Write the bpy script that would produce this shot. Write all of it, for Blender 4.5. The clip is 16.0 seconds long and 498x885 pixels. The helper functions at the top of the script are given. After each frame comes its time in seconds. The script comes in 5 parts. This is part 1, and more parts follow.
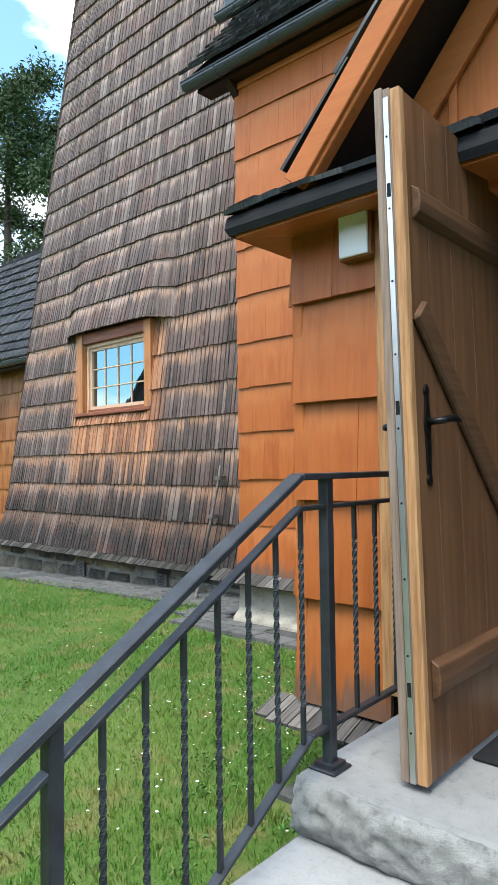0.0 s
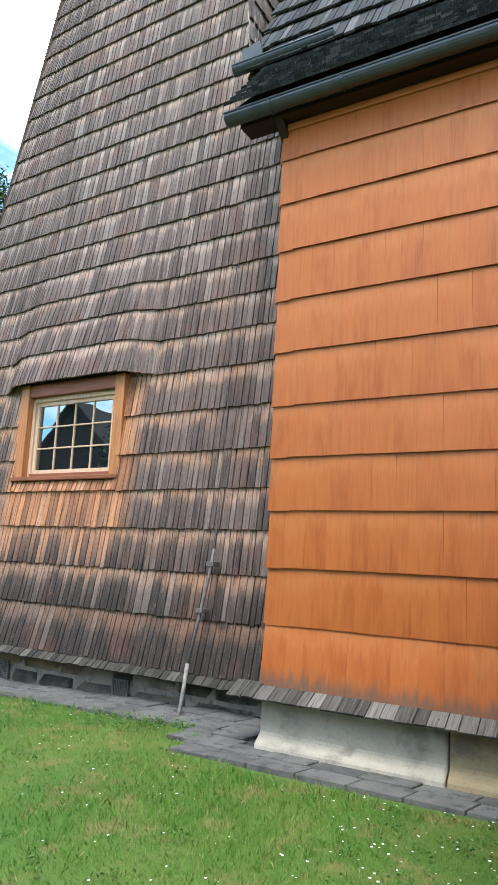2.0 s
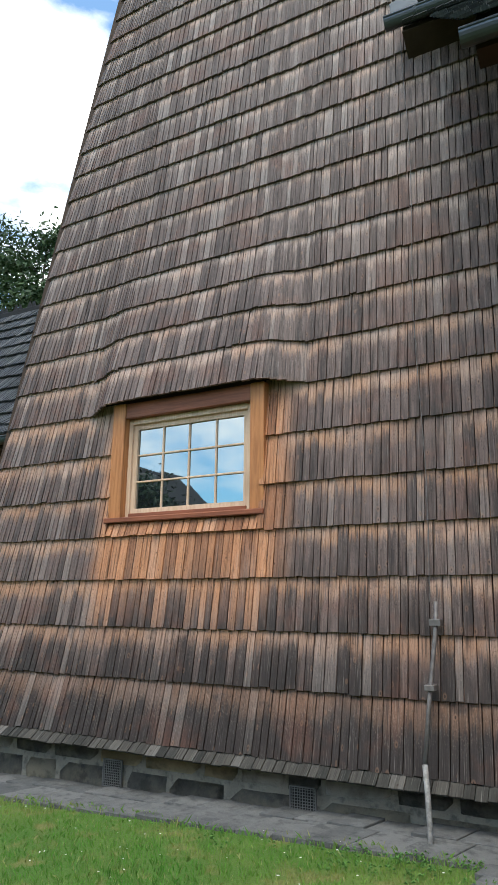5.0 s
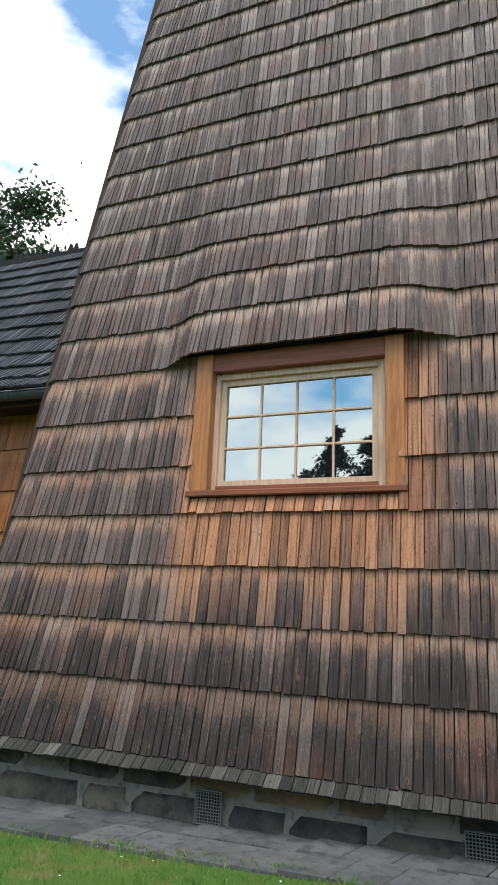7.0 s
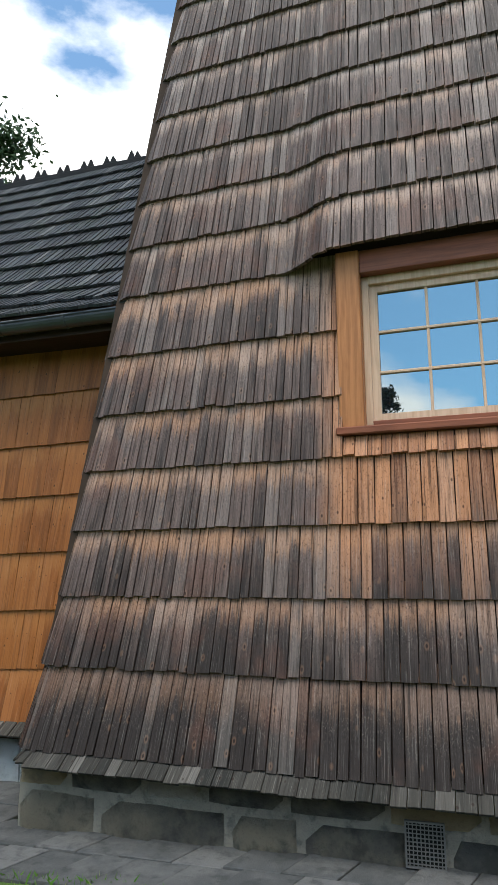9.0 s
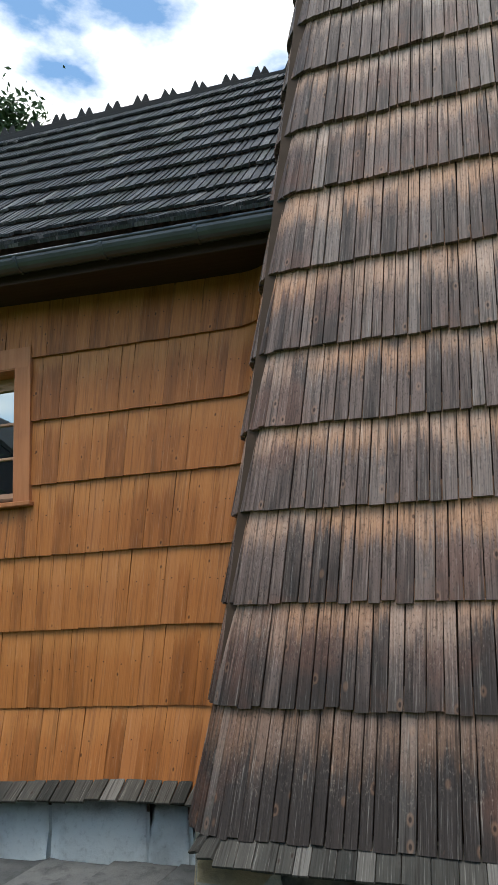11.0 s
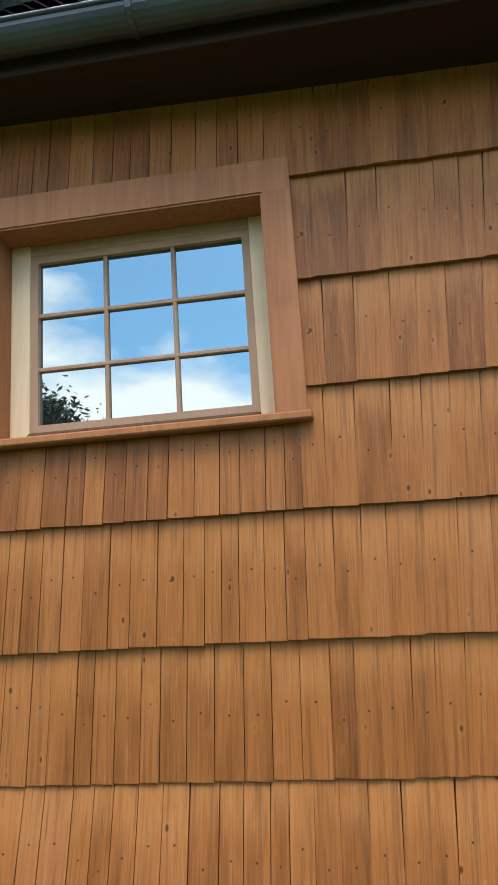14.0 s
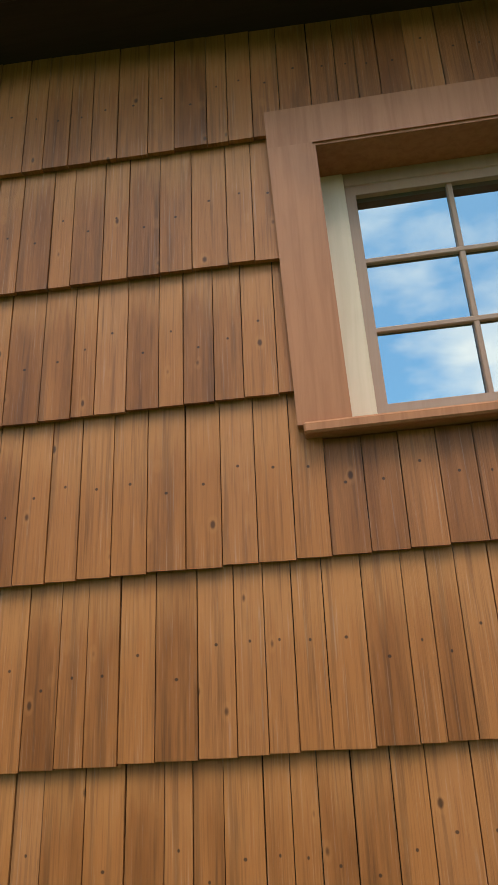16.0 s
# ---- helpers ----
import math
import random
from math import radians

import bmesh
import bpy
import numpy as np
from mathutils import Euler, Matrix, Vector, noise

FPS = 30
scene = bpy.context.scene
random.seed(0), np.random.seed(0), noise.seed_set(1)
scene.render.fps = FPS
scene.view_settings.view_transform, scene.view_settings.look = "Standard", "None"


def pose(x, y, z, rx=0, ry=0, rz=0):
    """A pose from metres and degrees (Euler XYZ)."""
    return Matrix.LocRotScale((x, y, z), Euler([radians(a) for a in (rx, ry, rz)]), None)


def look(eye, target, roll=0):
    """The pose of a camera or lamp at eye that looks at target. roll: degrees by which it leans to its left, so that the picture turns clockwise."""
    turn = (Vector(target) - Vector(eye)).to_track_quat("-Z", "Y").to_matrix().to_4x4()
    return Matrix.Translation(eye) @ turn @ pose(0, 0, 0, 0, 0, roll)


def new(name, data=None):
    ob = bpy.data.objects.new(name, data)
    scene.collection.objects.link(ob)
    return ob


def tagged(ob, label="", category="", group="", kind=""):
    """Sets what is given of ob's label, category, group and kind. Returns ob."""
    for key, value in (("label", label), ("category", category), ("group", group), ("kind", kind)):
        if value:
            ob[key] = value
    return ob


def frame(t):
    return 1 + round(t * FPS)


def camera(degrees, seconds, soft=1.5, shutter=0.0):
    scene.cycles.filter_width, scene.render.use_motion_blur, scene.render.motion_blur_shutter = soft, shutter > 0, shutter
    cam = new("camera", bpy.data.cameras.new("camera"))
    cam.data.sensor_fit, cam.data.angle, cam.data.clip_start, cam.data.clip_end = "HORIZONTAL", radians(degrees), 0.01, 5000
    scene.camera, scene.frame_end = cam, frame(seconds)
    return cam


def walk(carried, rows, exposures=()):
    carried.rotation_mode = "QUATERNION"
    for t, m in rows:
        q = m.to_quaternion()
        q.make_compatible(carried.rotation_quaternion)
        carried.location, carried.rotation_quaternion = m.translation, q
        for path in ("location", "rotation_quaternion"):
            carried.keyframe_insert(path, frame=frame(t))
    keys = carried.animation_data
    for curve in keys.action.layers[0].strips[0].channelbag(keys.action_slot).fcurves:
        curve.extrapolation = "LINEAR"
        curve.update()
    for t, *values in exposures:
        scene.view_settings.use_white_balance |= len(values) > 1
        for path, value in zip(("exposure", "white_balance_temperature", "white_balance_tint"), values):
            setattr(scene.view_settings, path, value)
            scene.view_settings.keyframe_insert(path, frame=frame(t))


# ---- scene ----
cam = camera(41.2, 16.0, soft=1.1)
METRES, EYE, TILT, LEAN, TURN = 14.4, 1.5, -3.1, 1.2, 41.1
ROWS = [
    (0.0, 0.0, 0.0, 0.0, -0.04, 5.04, -0.46),
    (0.5, -0.0229, 0.0172, -0.0002, -3.63, 6.45, -2.6),
    (1.0, -0.0458, 0.0346, 0.0008, -9.49, 6.79, -3.05),
    (1.5, -0.0635, 0.0564, 0.0007, -7.69, 5.8, -1.6),
    (2.0, -0.0899, 0.081, -0.0013, -11.82, 13.02, -2.98),
    (2.5, -0.1072, 0.1026, 0.0009, -11.01, 14.72, -3.01),
    (3.0, -0.125, 0.1275, 0.0026, -9.89, 16.04, -3.86),
    (5.5, -0.2224, 0.245, 0.0038, -16.86, 17.76, -1.68),
    (6.0, -0.2452, 0.2723, 0.0046, -20.02, 18.31, -4.18),
    (6.5, -0.2577, 0.2997, 0.0029, -16.85, 14.35, 0.41),
    (7.0, -0.2772, 0.3282, 0.0037, -21.04, 17.42, -2.34),
    (7.5, -0.2917, 0.3539, 0.0052, -24.26, 16.62, -2.11),
    (8.0, -0.3011, 0.3857, 0.0067, -23.03, 15.36, -0.5),
    (8.5, -0.3169, 0.4158, 0.0083, -25.59, 15.65, -1.38),
    (9.0, -0.3287, 0.4494, 0.0098, -23.98, 14.75, 0.25),
    (11.5, -0.3819, 0.6027, 0.014, -25.44, 15.59, 1.74),
    (12.0, -0.3944, 0.6328, 0.0145, -27.15, 16.91, -0.69),
    (12.5, -0.4035, 0.6623, 0.0155, -28.58, 15.75, -1.05),
    (13.0, -0.4092, 0.6909, 0.0176, -27.66, 16.26, 0.18),
    (13.5, -0.4208, 0.7201, 0.0194, -29.74, 15.56, -0.12),
    (14.0, -0.4294, 0.7481, 0.019, -30.51, 14.71, 1.9),
    (14.5, -0.4389, 0.7748, 0.019, -31.27, 17.59, 0.66),
    (15.0, -0.4529, 0.8002, 0.0204, -34.32, 18.23, 0.85),
    (15.5, -0.4635, 0.8274, 0.0215, -31.85, 17.72, 1.03),
    (16.0, -0.4802, 0.8493, 0.0215, -32.48, 20.38, 3.14),
]
EXPOSURES = [(0.0, 1.40), (1.0, 1.28), (2.0, 1.42), (3.0, 1.2), (5.5, 0.85), (9.0, 0.62), (11.5, 0.72), (13.0, 0.92), (13.5, 1.02), (14.0, 1.05), (15.0, 0.9), (16.0, 0.85)]
walk(cam, [(t, pose(0, 0, EYE, TILT, LEAN, TURN) @ pose(METRES * x, METRES * y, METRES * z, 90 + pitch, roll, yaw)) for t, x, y, z, yaw, pitch, roll in ROWS], EXPOSURES)

# ---- world, sun, exposure ----
SKY, CLOUD, SUN = 0.15, 1.40, 1.9
world = bpy.data.worlds.new("sky")
scene.world = world
world.use_nodes = True
wn, wl = world.node_tree.nodes, world.node_tree.links
sky = wn.new("ShaderNodeTexSky")
sky.sky_type, sky.sun_disc = "NISHITA", False
sky.sun_elevation, sky.sun_rotation = radians(62), radians(170)
sky_gain = wn.new("ShaderNodeVectorMath")
sky_gain.operation = "MULTIPLY"
sky_gain.inputs[1].default_value = (SKY * 0.60, SKY * 1.02, SKY * 1.15)
wl.new(sky.outputs["Color"], sky_gain.inputs[0])
direction = wn.new("ShaderNodeTexCoord")
stretch = wn.new("ShaderNodeMapping")
stretch.inputs["Scale"].default_value = (1.0, 1.0, 2.2)
stretch.inputs["Location"].default_value = (0.35, 0.1, 0.25)
wl.new(direction.outputs["Generated"], stretch.inputs["Vector"])
puffs = wn.new("ShaderNodeTexNoise")
puffs.inputs["Scale"].default_value, puffs.inputs["Detail"].default_value, puffs.inputs["Roughness"].default_value = 2.1, 9.0, 0.55
wl.new(stretch.outputs["Vector"], puffs.inputs["Vector"])
cover = wn.new("ShaderNodeValToRGB")
cover.color_ramp.elements[0].color = (0.05, 0.05, 0.05, 1)
cover.color_ramp.elements[0].position, cover.color_ramp.elements[1].position = 0.47, 0.60
wl.new(puffs.outputs["Fac"], cover.inputs["Fac"])
cloud_mix = wn.new("ShaderNodeMixRGB")
cloud_mix.inputs["Color2"].default_value = (CLOUD, CLOUD * 0.99, CLOUD * 0.97, 1)
wl.new(cover.outputs["Color"], cloud_mix.inputs["Fac"])
wl.new(sky_gain.outputs["Vector"], cloud_mix.inputs["Color1"])
wl.new(cloud_mix.outputs["Color"], wn["Background"].inputs["Color"])

sun = new("sun", bpy.data.lights.new("sun", "SUN"))
sun.data.energy, sun.data.angle, sun.data.color = SUN, radians(32), (1.0, 0.95, 0.88)
sun.matrix_world = look((3, -9, 18), (0, 0, 0))

# ---- materials ----


class Nodes:
    """A short way to write a node material."""

    def __init__(self, name, rough=0.7, metal=0.0):
        self.mat = bpy.data.materials.new(name)
        self.mat.use_nodes = True
        self.n, self.l = self.mat.node_tree.nodes, self.mat.node_tree.links
        self.bsdf = self.n["Principled BSDF"]
        self.bsdf.inputs["Roughness"].default_value = rough
        self.bsdf.inputs["Metallic"].default_value = metal
        self.bsdf.inputs["Specular IOR Level"].default_value = 0.5 if metal else 0.22

    def put(self, socket, value):
        if isinstance(value, bpy.types.NodeSocket):
            self.l.new(value, socket)
        elif isinstance(value, tuple) and len(value) == 3 and socket.type == "RGBA":
            socket.default_value = (*value, 1)
        else:
            socket.default_value = value

    def node(self, kind, out=0, **values):
        nd = self.n.new(kind)
        for key, value in values.items():
            self.put(nd.inputs[key.replace("_", " ")], value)
        return nd.outputs[out]

    def math(self, op, a, b=0.0, c=0.0):
        nd = self.n.new("ShaderNodeMath")
        nd.operation = op
        for k, v in enumerate((a, b, c)):
            self.put(nd.inputs[k], v)
        return nd.outputs[0]

    def vec(self, op, a, b):
        nd = self.n.new("ShaderNodeVectorMath")
        nd.operation = op
        self.put(nd.inputs[0], a)
        self.put(nd.inputs[1], b)
        return nd.outputs[0]

    def mix(self, fac, a, b, how="MIX"):
        nd = self.n.new("ShaderNodeMixRGB")
        nd.blend_type = how
        for k, v in enumerate((fac, a, b)):
            self.put(nd.inputs[k], v)
        return nd.outputs[0]

    def noise(self, vector, scale, detail=4.0, rough=0.6):
        return self.node("ShaderNodeTexNoise", 0, Vector=vector, Scale=scale, Detail=detail, Roughness=rough)

    def ramp(self, fac, *stops):
        nd = self.n.new("ShaderNodeValToRGB")
        while len(nd.color_ramp.elements) < len(stops):
            nd.color_ramp.elements.new(0.5)
        for el, (pos, col) in zip(nd.color_ramp.elements, stops):
            el.position = pos
            el.color = (*col, 1) if isinstance(col, tuple) else (col, col, col, 1)
        self.put(nd.inputs[0], fac)
        return nd.outputs[0]

    def smooth(self, value, lo, hi):
        nd = self.n.new("ShaderNodeMapRange")
        nd.interpolation_type = "SMOOTHSTEP"
        self.put(nd.inputs["Value"], value)
        nd.inputs["From Min"].default_value, nd.inputs["From Max"].default_value = lo, hi
        return nd.outputs[0]

    def bump(self, height, strength=0.4, distance=0.004):
        self.l.new(self.node("ShaderNodeBump", 0, Height=height, Strength=strength, Distance=distance), self.bsdf.inputs["Normal"])

    def done(self, colour, rough=None):
        self.put(self.bsdf.inputs["Base Color"], colour)
        if rough is not None:
            self.put(self.bsdf.inputs["Roughness"], rough)
        return self.mat

    def chance(self):
        """A random value for each piece, whether it is an object or an island of a joined mesh."""
        a = self.node("ShaderNodeObjectInfo", 5)
        b = self.node("ShaderNodeNewGeometry", 8)
        return self.math("FRACT", self.math("ADD", a, b))

    def uv(self):
        return self.node("ShaderNodeUVMap", 0)

    def place(self):
        return self.node("ShaderNodeNewGeometry", 0)

    def mapped(self, vector, scale, shift=None):
        v = self.vec("MULTIPLY", vector, scale)
        return self.vec("ADD", v, shift) if shift is not None else v


def wood_shingle(name, dark, mid, fresh, band, rough=0.75, stain=None, grain=0.5, spread=0.5, moss=None, bleach=0.35, nails=0.0, foot=None, dark_below=None, grey=None, flecks=0.0, knotty=0.85):
    """Split or sawn boards: UV in metres, v up from the butt. band: how much of the fresh wood shows under the course above."""
    m = Nodes(name, rough)
    r = m.chance()
    shift = m.node("ShaderNodeCombineXYZ", 0, X=m.math("MULTIPLY", r, 37.0), Y=m.math("MULTIPLY", r, 91.0), Z=m.math("MULTIPLY", r, 13.0))
    uv = m.uv()
    fine = m.noise(m.mapped(uv, (170, 3.5, 1), shift), 1.0, 4.0, 0.7)
    streak = m.noise(m.mapped(uv, (55, 1.5, 1), shift), 1.0, 4.0, 0.65)
    broad = m.noise(m.mapped(uv, (20, 2.2, 1), shift), 1.0, 3.0)
    where = m.place()
    patch = m.noise(where, 0.9, 4.0)
    blotch = m.noise(where, 5.0, 4.0)
    u = m.node("ShaderNodeSeparateXYZ", 0, Vector=uv)
    v = m.node("ShaderNodeSeparateXYZ", 1, Vector=uv)
    high = m.math("ADD", v, m.math("MULTIPLY", m.math("SUBTRACT", streak, 0.5), 0.45))
    high = m.math("ADD", high, m.math("MULTIPLY", m.math("SUBTRACT", r, 0.5), 0.12))
    upper = m.math("MULTIPLY", m.smooth(high, 0.24, 0.36), band)
    upper = m.math("MULTIPLY", upper, m.math("MULTIPLY", m.smooth(patch, 0.26, 0.46), m.smooth(blotch, 0.22, 0.48)))
    # fresh wood shows less towards the bottom of the wall
    if dark_below:
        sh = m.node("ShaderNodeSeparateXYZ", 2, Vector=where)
        upper = m.math("MULTIPLY", upper, m.math("ADD", 0.2, m.math("MULTIPLY", m.smooth(sh, 0.45, dark_below), 0.8)))
    if stain:
        sx = m.node("ShaderNodeSeparateXYZ", 0, Vector=where)
        sz = m.node("ShaderNodeSeparateXYZ", 2, Vector=where)
        x0, x1, z0, z1 = stain
        inside = m.math("MULTIPLY", m.smooth(sx, x0 - 0.15, x0 + 0.1), m.math("SUBTRACT", 1.0, m.smooth(sx, x1 - 0.1, x1 + 0.2)))
        inside = m.math("MULTIPLY", inside, m.math("SUBTRACT", 1.0, m.smooth(sz, z1 - 0.1, z1 + 0.05)))
        ragged = m.math("ADD", sz, m.math("MULTIPLY", m.math("SUBTRACT", streak, 0.5), 1.2))
        ragged = m.math("ADD", ragged, m.math("MULTIPLY", m.math("SUBTRACT", r, 0.5), 0.5))
        inside = m.math("MULTIPLY", inside, m.smooth(ragged, z0, z0 + 0.8))
        upper = m.math("MAXIMUM", upper, m.math("MULTIPLY", inside, 0.9))
    tone = m.math("ADD", m.math("MULTIPLY", m.math("ADD", broad, m.math("MULTIPLY", v, 0.35)), 0.6), m.math("MULTIPLY", r, spread))
    # tone drops towards the bottom of the wall
    if dark_below:
        tone = m.math("MULTIPLY", tone, m.math("ADD", 0.40, m.math("MULTIPLY", m.smooth(sh, 0.3, dark_below), 0.60)))
    base = m.mix(m.smooth(tone, 0.20, 0.30 + spread), dark, mid)
    fresh_now = m.mix(m.math("MULTIPLY", r, 0.6), fresh, m.mix(0.5, fresh, mid))
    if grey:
        # old boards: paler and greyer higher up, rusty brown in noise patches, each board by itself
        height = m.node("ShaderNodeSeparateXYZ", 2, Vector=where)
        greyed = m.math("ADD", m.math("MULTIPLY", m.smooth(height, 2.6, 5.2), 0.65), m.math("MULTIPLY", m.smooth(m.noise(where, 1.7, 3.0), 0.42, 0.62), 0.45))
        fresh_now = m.mix(greyed, fresh_now, grey)
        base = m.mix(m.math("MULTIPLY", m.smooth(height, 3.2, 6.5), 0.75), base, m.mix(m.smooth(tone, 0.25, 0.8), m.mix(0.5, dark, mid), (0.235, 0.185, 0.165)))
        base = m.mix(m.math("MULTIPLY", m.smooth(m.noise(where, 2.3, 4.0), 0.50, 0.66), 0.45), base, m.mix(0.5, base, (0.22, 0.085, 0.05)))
    colour = m.mix(upper, base, fresh_now)
    if stain:
        colour = m.mix(m.math("MULTIPLY", inside, m.math("MULTIPLY", m.smooth(streak, 0.22, 0.46), 0.92)), colour, m.mix(m.smooth(m.math("ADD", m.math("MULTIPLY", r, 0.6), m.math("MULTIPLY", broad, 0.5)), 0.30, 0.75), (0.22, 0.082, 0.036), (0.50, 0.218, 0.100)))
    if flecks:
        grit = m.noise(m.mapped(uv, (120, 55, 1), shift), 1.0, 3.0, 0.75)
        zone = m.math("MULTIPLY", m.smooth(high, 0.10, 0.24), m.math("SUBTRACT", 1.0, m.math("MULTIPLY", m.smooth(high, 0.36, 0.50), 0.6)))
        colour = m.mix(m.math("MULTIPLY", m.math("MULTIPLY", zone, m.smooth(grit, 0.56, 0.66)), flecks), colour, (0.62, 0.50, 0.40))
        colour = m.mix(m.math("MULTIPLY", m.smooth(m.math("SUBTRACT", 1.0, grit), 0.56, 0.66), 0.75), colour, m.mix(0.75, colour, (0.012, 0.009, 0.008)))
    if foot:
        low = m.node("ShaderNodeSeparateXYZ", 2, Vector=where)
        low = m.math("ADD", low, m.math("MULTIPLY", m.math("SUBTRACT", streak, 0.5), 0.35))
        colour = m.mix(m.math("MULTIPLY", m.math("SUBTRACT", 1.0, m.smooth(low, foot - 0.03, foot + 0.09)), 0.75), colour, (0.10, 0.075, 0.06))
    colour = m.mix(m.math("MULTIPLY", m.smooth(r, 0.80, 1.0), bleach), colour, m.mix(0.5, colour, (0.42, 0.38, 0.34)))
    colour = m.mix(m.math("MULTIPLY", m.smooth(streak, 0.50, 0.66), grain), colour, m.mix(0.7, colour, (0.012, 0.008, 0.006)))
    colour = m.mix(m.math("MULTIPLY", m.smooth(fine, 0.50, 0.66), grain * 0.8), colour, m.mix(0.55, colour, (0.01, 0.007, 0.006)))
    colour = m.mix(m.math("MULTIPLY", m.smooth(m.math("SUBTRACT", 1.0, fine), 0.56, 0.70), grain * 0.45), colour, m.mix(0.35, colour, (0.75, 0.68, 0.60)))
    if knotty:
        cells = m.n.new("ShaderNodeTexVoronoi")
        m.put(cells.inputs["Vector"], m.mapped(uv, (15, 8.5, 1), shift))
        cells.inputs["Scale"].default_value = 1.0
        pick = m.smooth(m.node("ShaderNodeSeparateXYZ", 0, Vector=cells.outputs["Color"]), 0.60, 0.62)
        ring = m.math("MULTIPLY", m.smooth(cells.outputs["Distance"], 0.07, 0.12), m.math("SUBTRACT", 1.0, m.smooth(cells.outputs["Distance"], 0.15, 0.26)))
        heart = m.math("SUBTRACT", 1.0, m.smooth(cells.outputs["Distance"], 0.05, 0.13))
        colour = m.mix(m.math("MULTIPLY", m.math("MULTIPLY", pick, ring), knotty * 0.32), colour, m.mix(0.5, colour, fresh))
        colour = m.mix(m.math("MULTIPLY", m.math("MULTIPLY", pick, heart), knotty), colour, m.mix(0.8, colour, (0.02, 0.008, 0.004)))
    if nails:
        du = m.math("SUBTRACT", u, 0.045)
        dv = m.math("SUBTRACT", v, m.math("ADD", 0.17, m.math("MULTIPLY", r, 0.10)))
        dist = m.math("SQRT", m.math("ADD", m.math("MULTIPLY", du, du), m.math("MULTIPLY", dv, dv)))
        colour = m.mix(m.math("MULTIPLY", m.math("SUBTRACT", 1.0, m.smooth(dist, 0.0025, 0.0055)), nails), colour, (0.015, 0.010, 0.008))
    if moss:
        colour = m.mix(m.math("MULTIPLY", m.smooth(m.noise(where, 3.0), 0.45, 0.7), 0.6), colour, moss)
    m.bump(m.math("ADD", m.math("MULTIPLY", streak, -0.8), m.math("MULTIPLY", fine, -0.6)), 0.55, 0.004)
    return m.done(colour, m.math("ADD", rough - 0.10, m.math("MULTIPLY", fine, 0.22)))


M = {}
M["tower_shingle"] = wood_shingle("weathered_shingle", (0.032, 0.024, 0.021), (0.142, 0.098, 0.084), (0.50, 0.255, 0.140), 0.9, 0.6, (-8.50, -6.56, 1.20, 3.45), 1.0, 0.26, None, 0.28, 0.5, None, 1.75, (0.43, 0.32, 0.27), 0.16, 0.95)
M["orange_shingle"] = wood_shingle("stained_shingle", (0.28, 0.072, 0.016), (0.36, 0.105, 0.027), (0.46, 0.165, 0.055), 0.5, 0.40, None, 0.19, 0.14, None, 0.0, 0.0, 0.545, None, None, 0.0, 0.0)
M["nave_shingle"] = wood_shingle("stained_nave_shingle", (0.170, 0.055, 0.013), (0.325, 0.116, 0.031), (0.46, 0.195, 0.063), 0.45, 0.46, None, 0.46, 0.34, None, 0.05, 0.8, 0.19, None, None, 0.0, 0.95)
M["roof_shingle"] = wood_shingle("tarred_roof_shingle", (0.012, 0.013, 0.016), (0.048, 0.053, 0.061), (0.11, 0.118, 0.125), 0.3, 0.55, None, 0.85, 0.75, (0.03, 0.036, 0.026))
M["skirt_shingle"] = wood_shingle("grey_skirt_shingle", (0.035, 0.033, 0.030), (0.115, 0.104, 0.094), (0.16, 0.14, 0.12), 0.2, 0.75, None, 0.9, 0.6)
M["dark_skirt"] = wood_shingle("dark_skirt_shingle", (0.018, 0.018, 0.015), (0.060, 0.054, 0.045), (0.10, 0.085, 0.07), 0.2, 0.75, None, 0.9, 0.5)


def board(name, dark, light, rough=0.5, along=2, grain=0.5, scale=1.0, gloss_noise=0.2):
    """Planed wood with grain along one axis of the world."""
    m = Nodes(name, rough)
    r = m.node("ShaderNodeObjectInfo", 5)
    shift = m.node("ShaderNodeCombineXYZ", 0, X=m.math("MULTIPLY", r, 17.0), Y=m.math("MULTIPLY", r, 31.0), Z=m.math("MULTIPLY", r, 53.0))
    s = [26 * scale] * 3
    s[along] = 1.3 * scale
    p = m.mapped(m.place(), tuple(s), shift)
    warp = m.noise(p, 0.6, 2.0)
    rings = m.noise(m.vec("ADD", p, m.node("ShaderNodeCombineXYZ", 0, X=m.math("MULTIPLY", warp, 2.0), Y=0.0, Z=0.0)), 1.6, 5.0, 0.65)
    dirt = m.noise(m.place(), 2.3, 4.0)
    colour = m.mix(m.smooth(rings, 0.35, 0.7), light, dark)
    colour = m.mix(grain * 0.6, light, colour)
    colour = m.mix(m.math("MULTIPLY", m.smooth(dirt, 0.45, 0.8), 0.35), colour, m.mix(0.6, colour, (0.03, 0.02, 0.015)))
    m.bump(rings, 0.25, 0.002)
    return m.done(colour, m.math("ADD", rough - 0.1, m.math("MULTIPLY", rings, gloss_noise)))


M["frame_wood"] = board("window_casing_wood", (0.17, 0.060, 0.022), (0.46, 0.190, 0.070), 0.42, 2, 1.0)
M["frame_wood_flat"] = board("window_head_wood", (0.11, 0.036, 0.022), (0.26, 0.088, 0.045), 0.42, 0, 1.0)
M["sash_wood"] = board("sash_wood", (0.40, 0.235, 0.14), (0.62, 0.435, 0.30), 0.42, 2, 0.9)
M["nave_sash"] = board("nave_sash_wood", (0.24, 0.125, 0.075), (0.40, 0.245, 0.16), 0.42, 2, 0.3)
M["cream_lining"] = board("cream_lining_wood", (0.52, 0.35, 0.20), (0.72, 0.54, 0.36), 0.45, 2, 0.4)
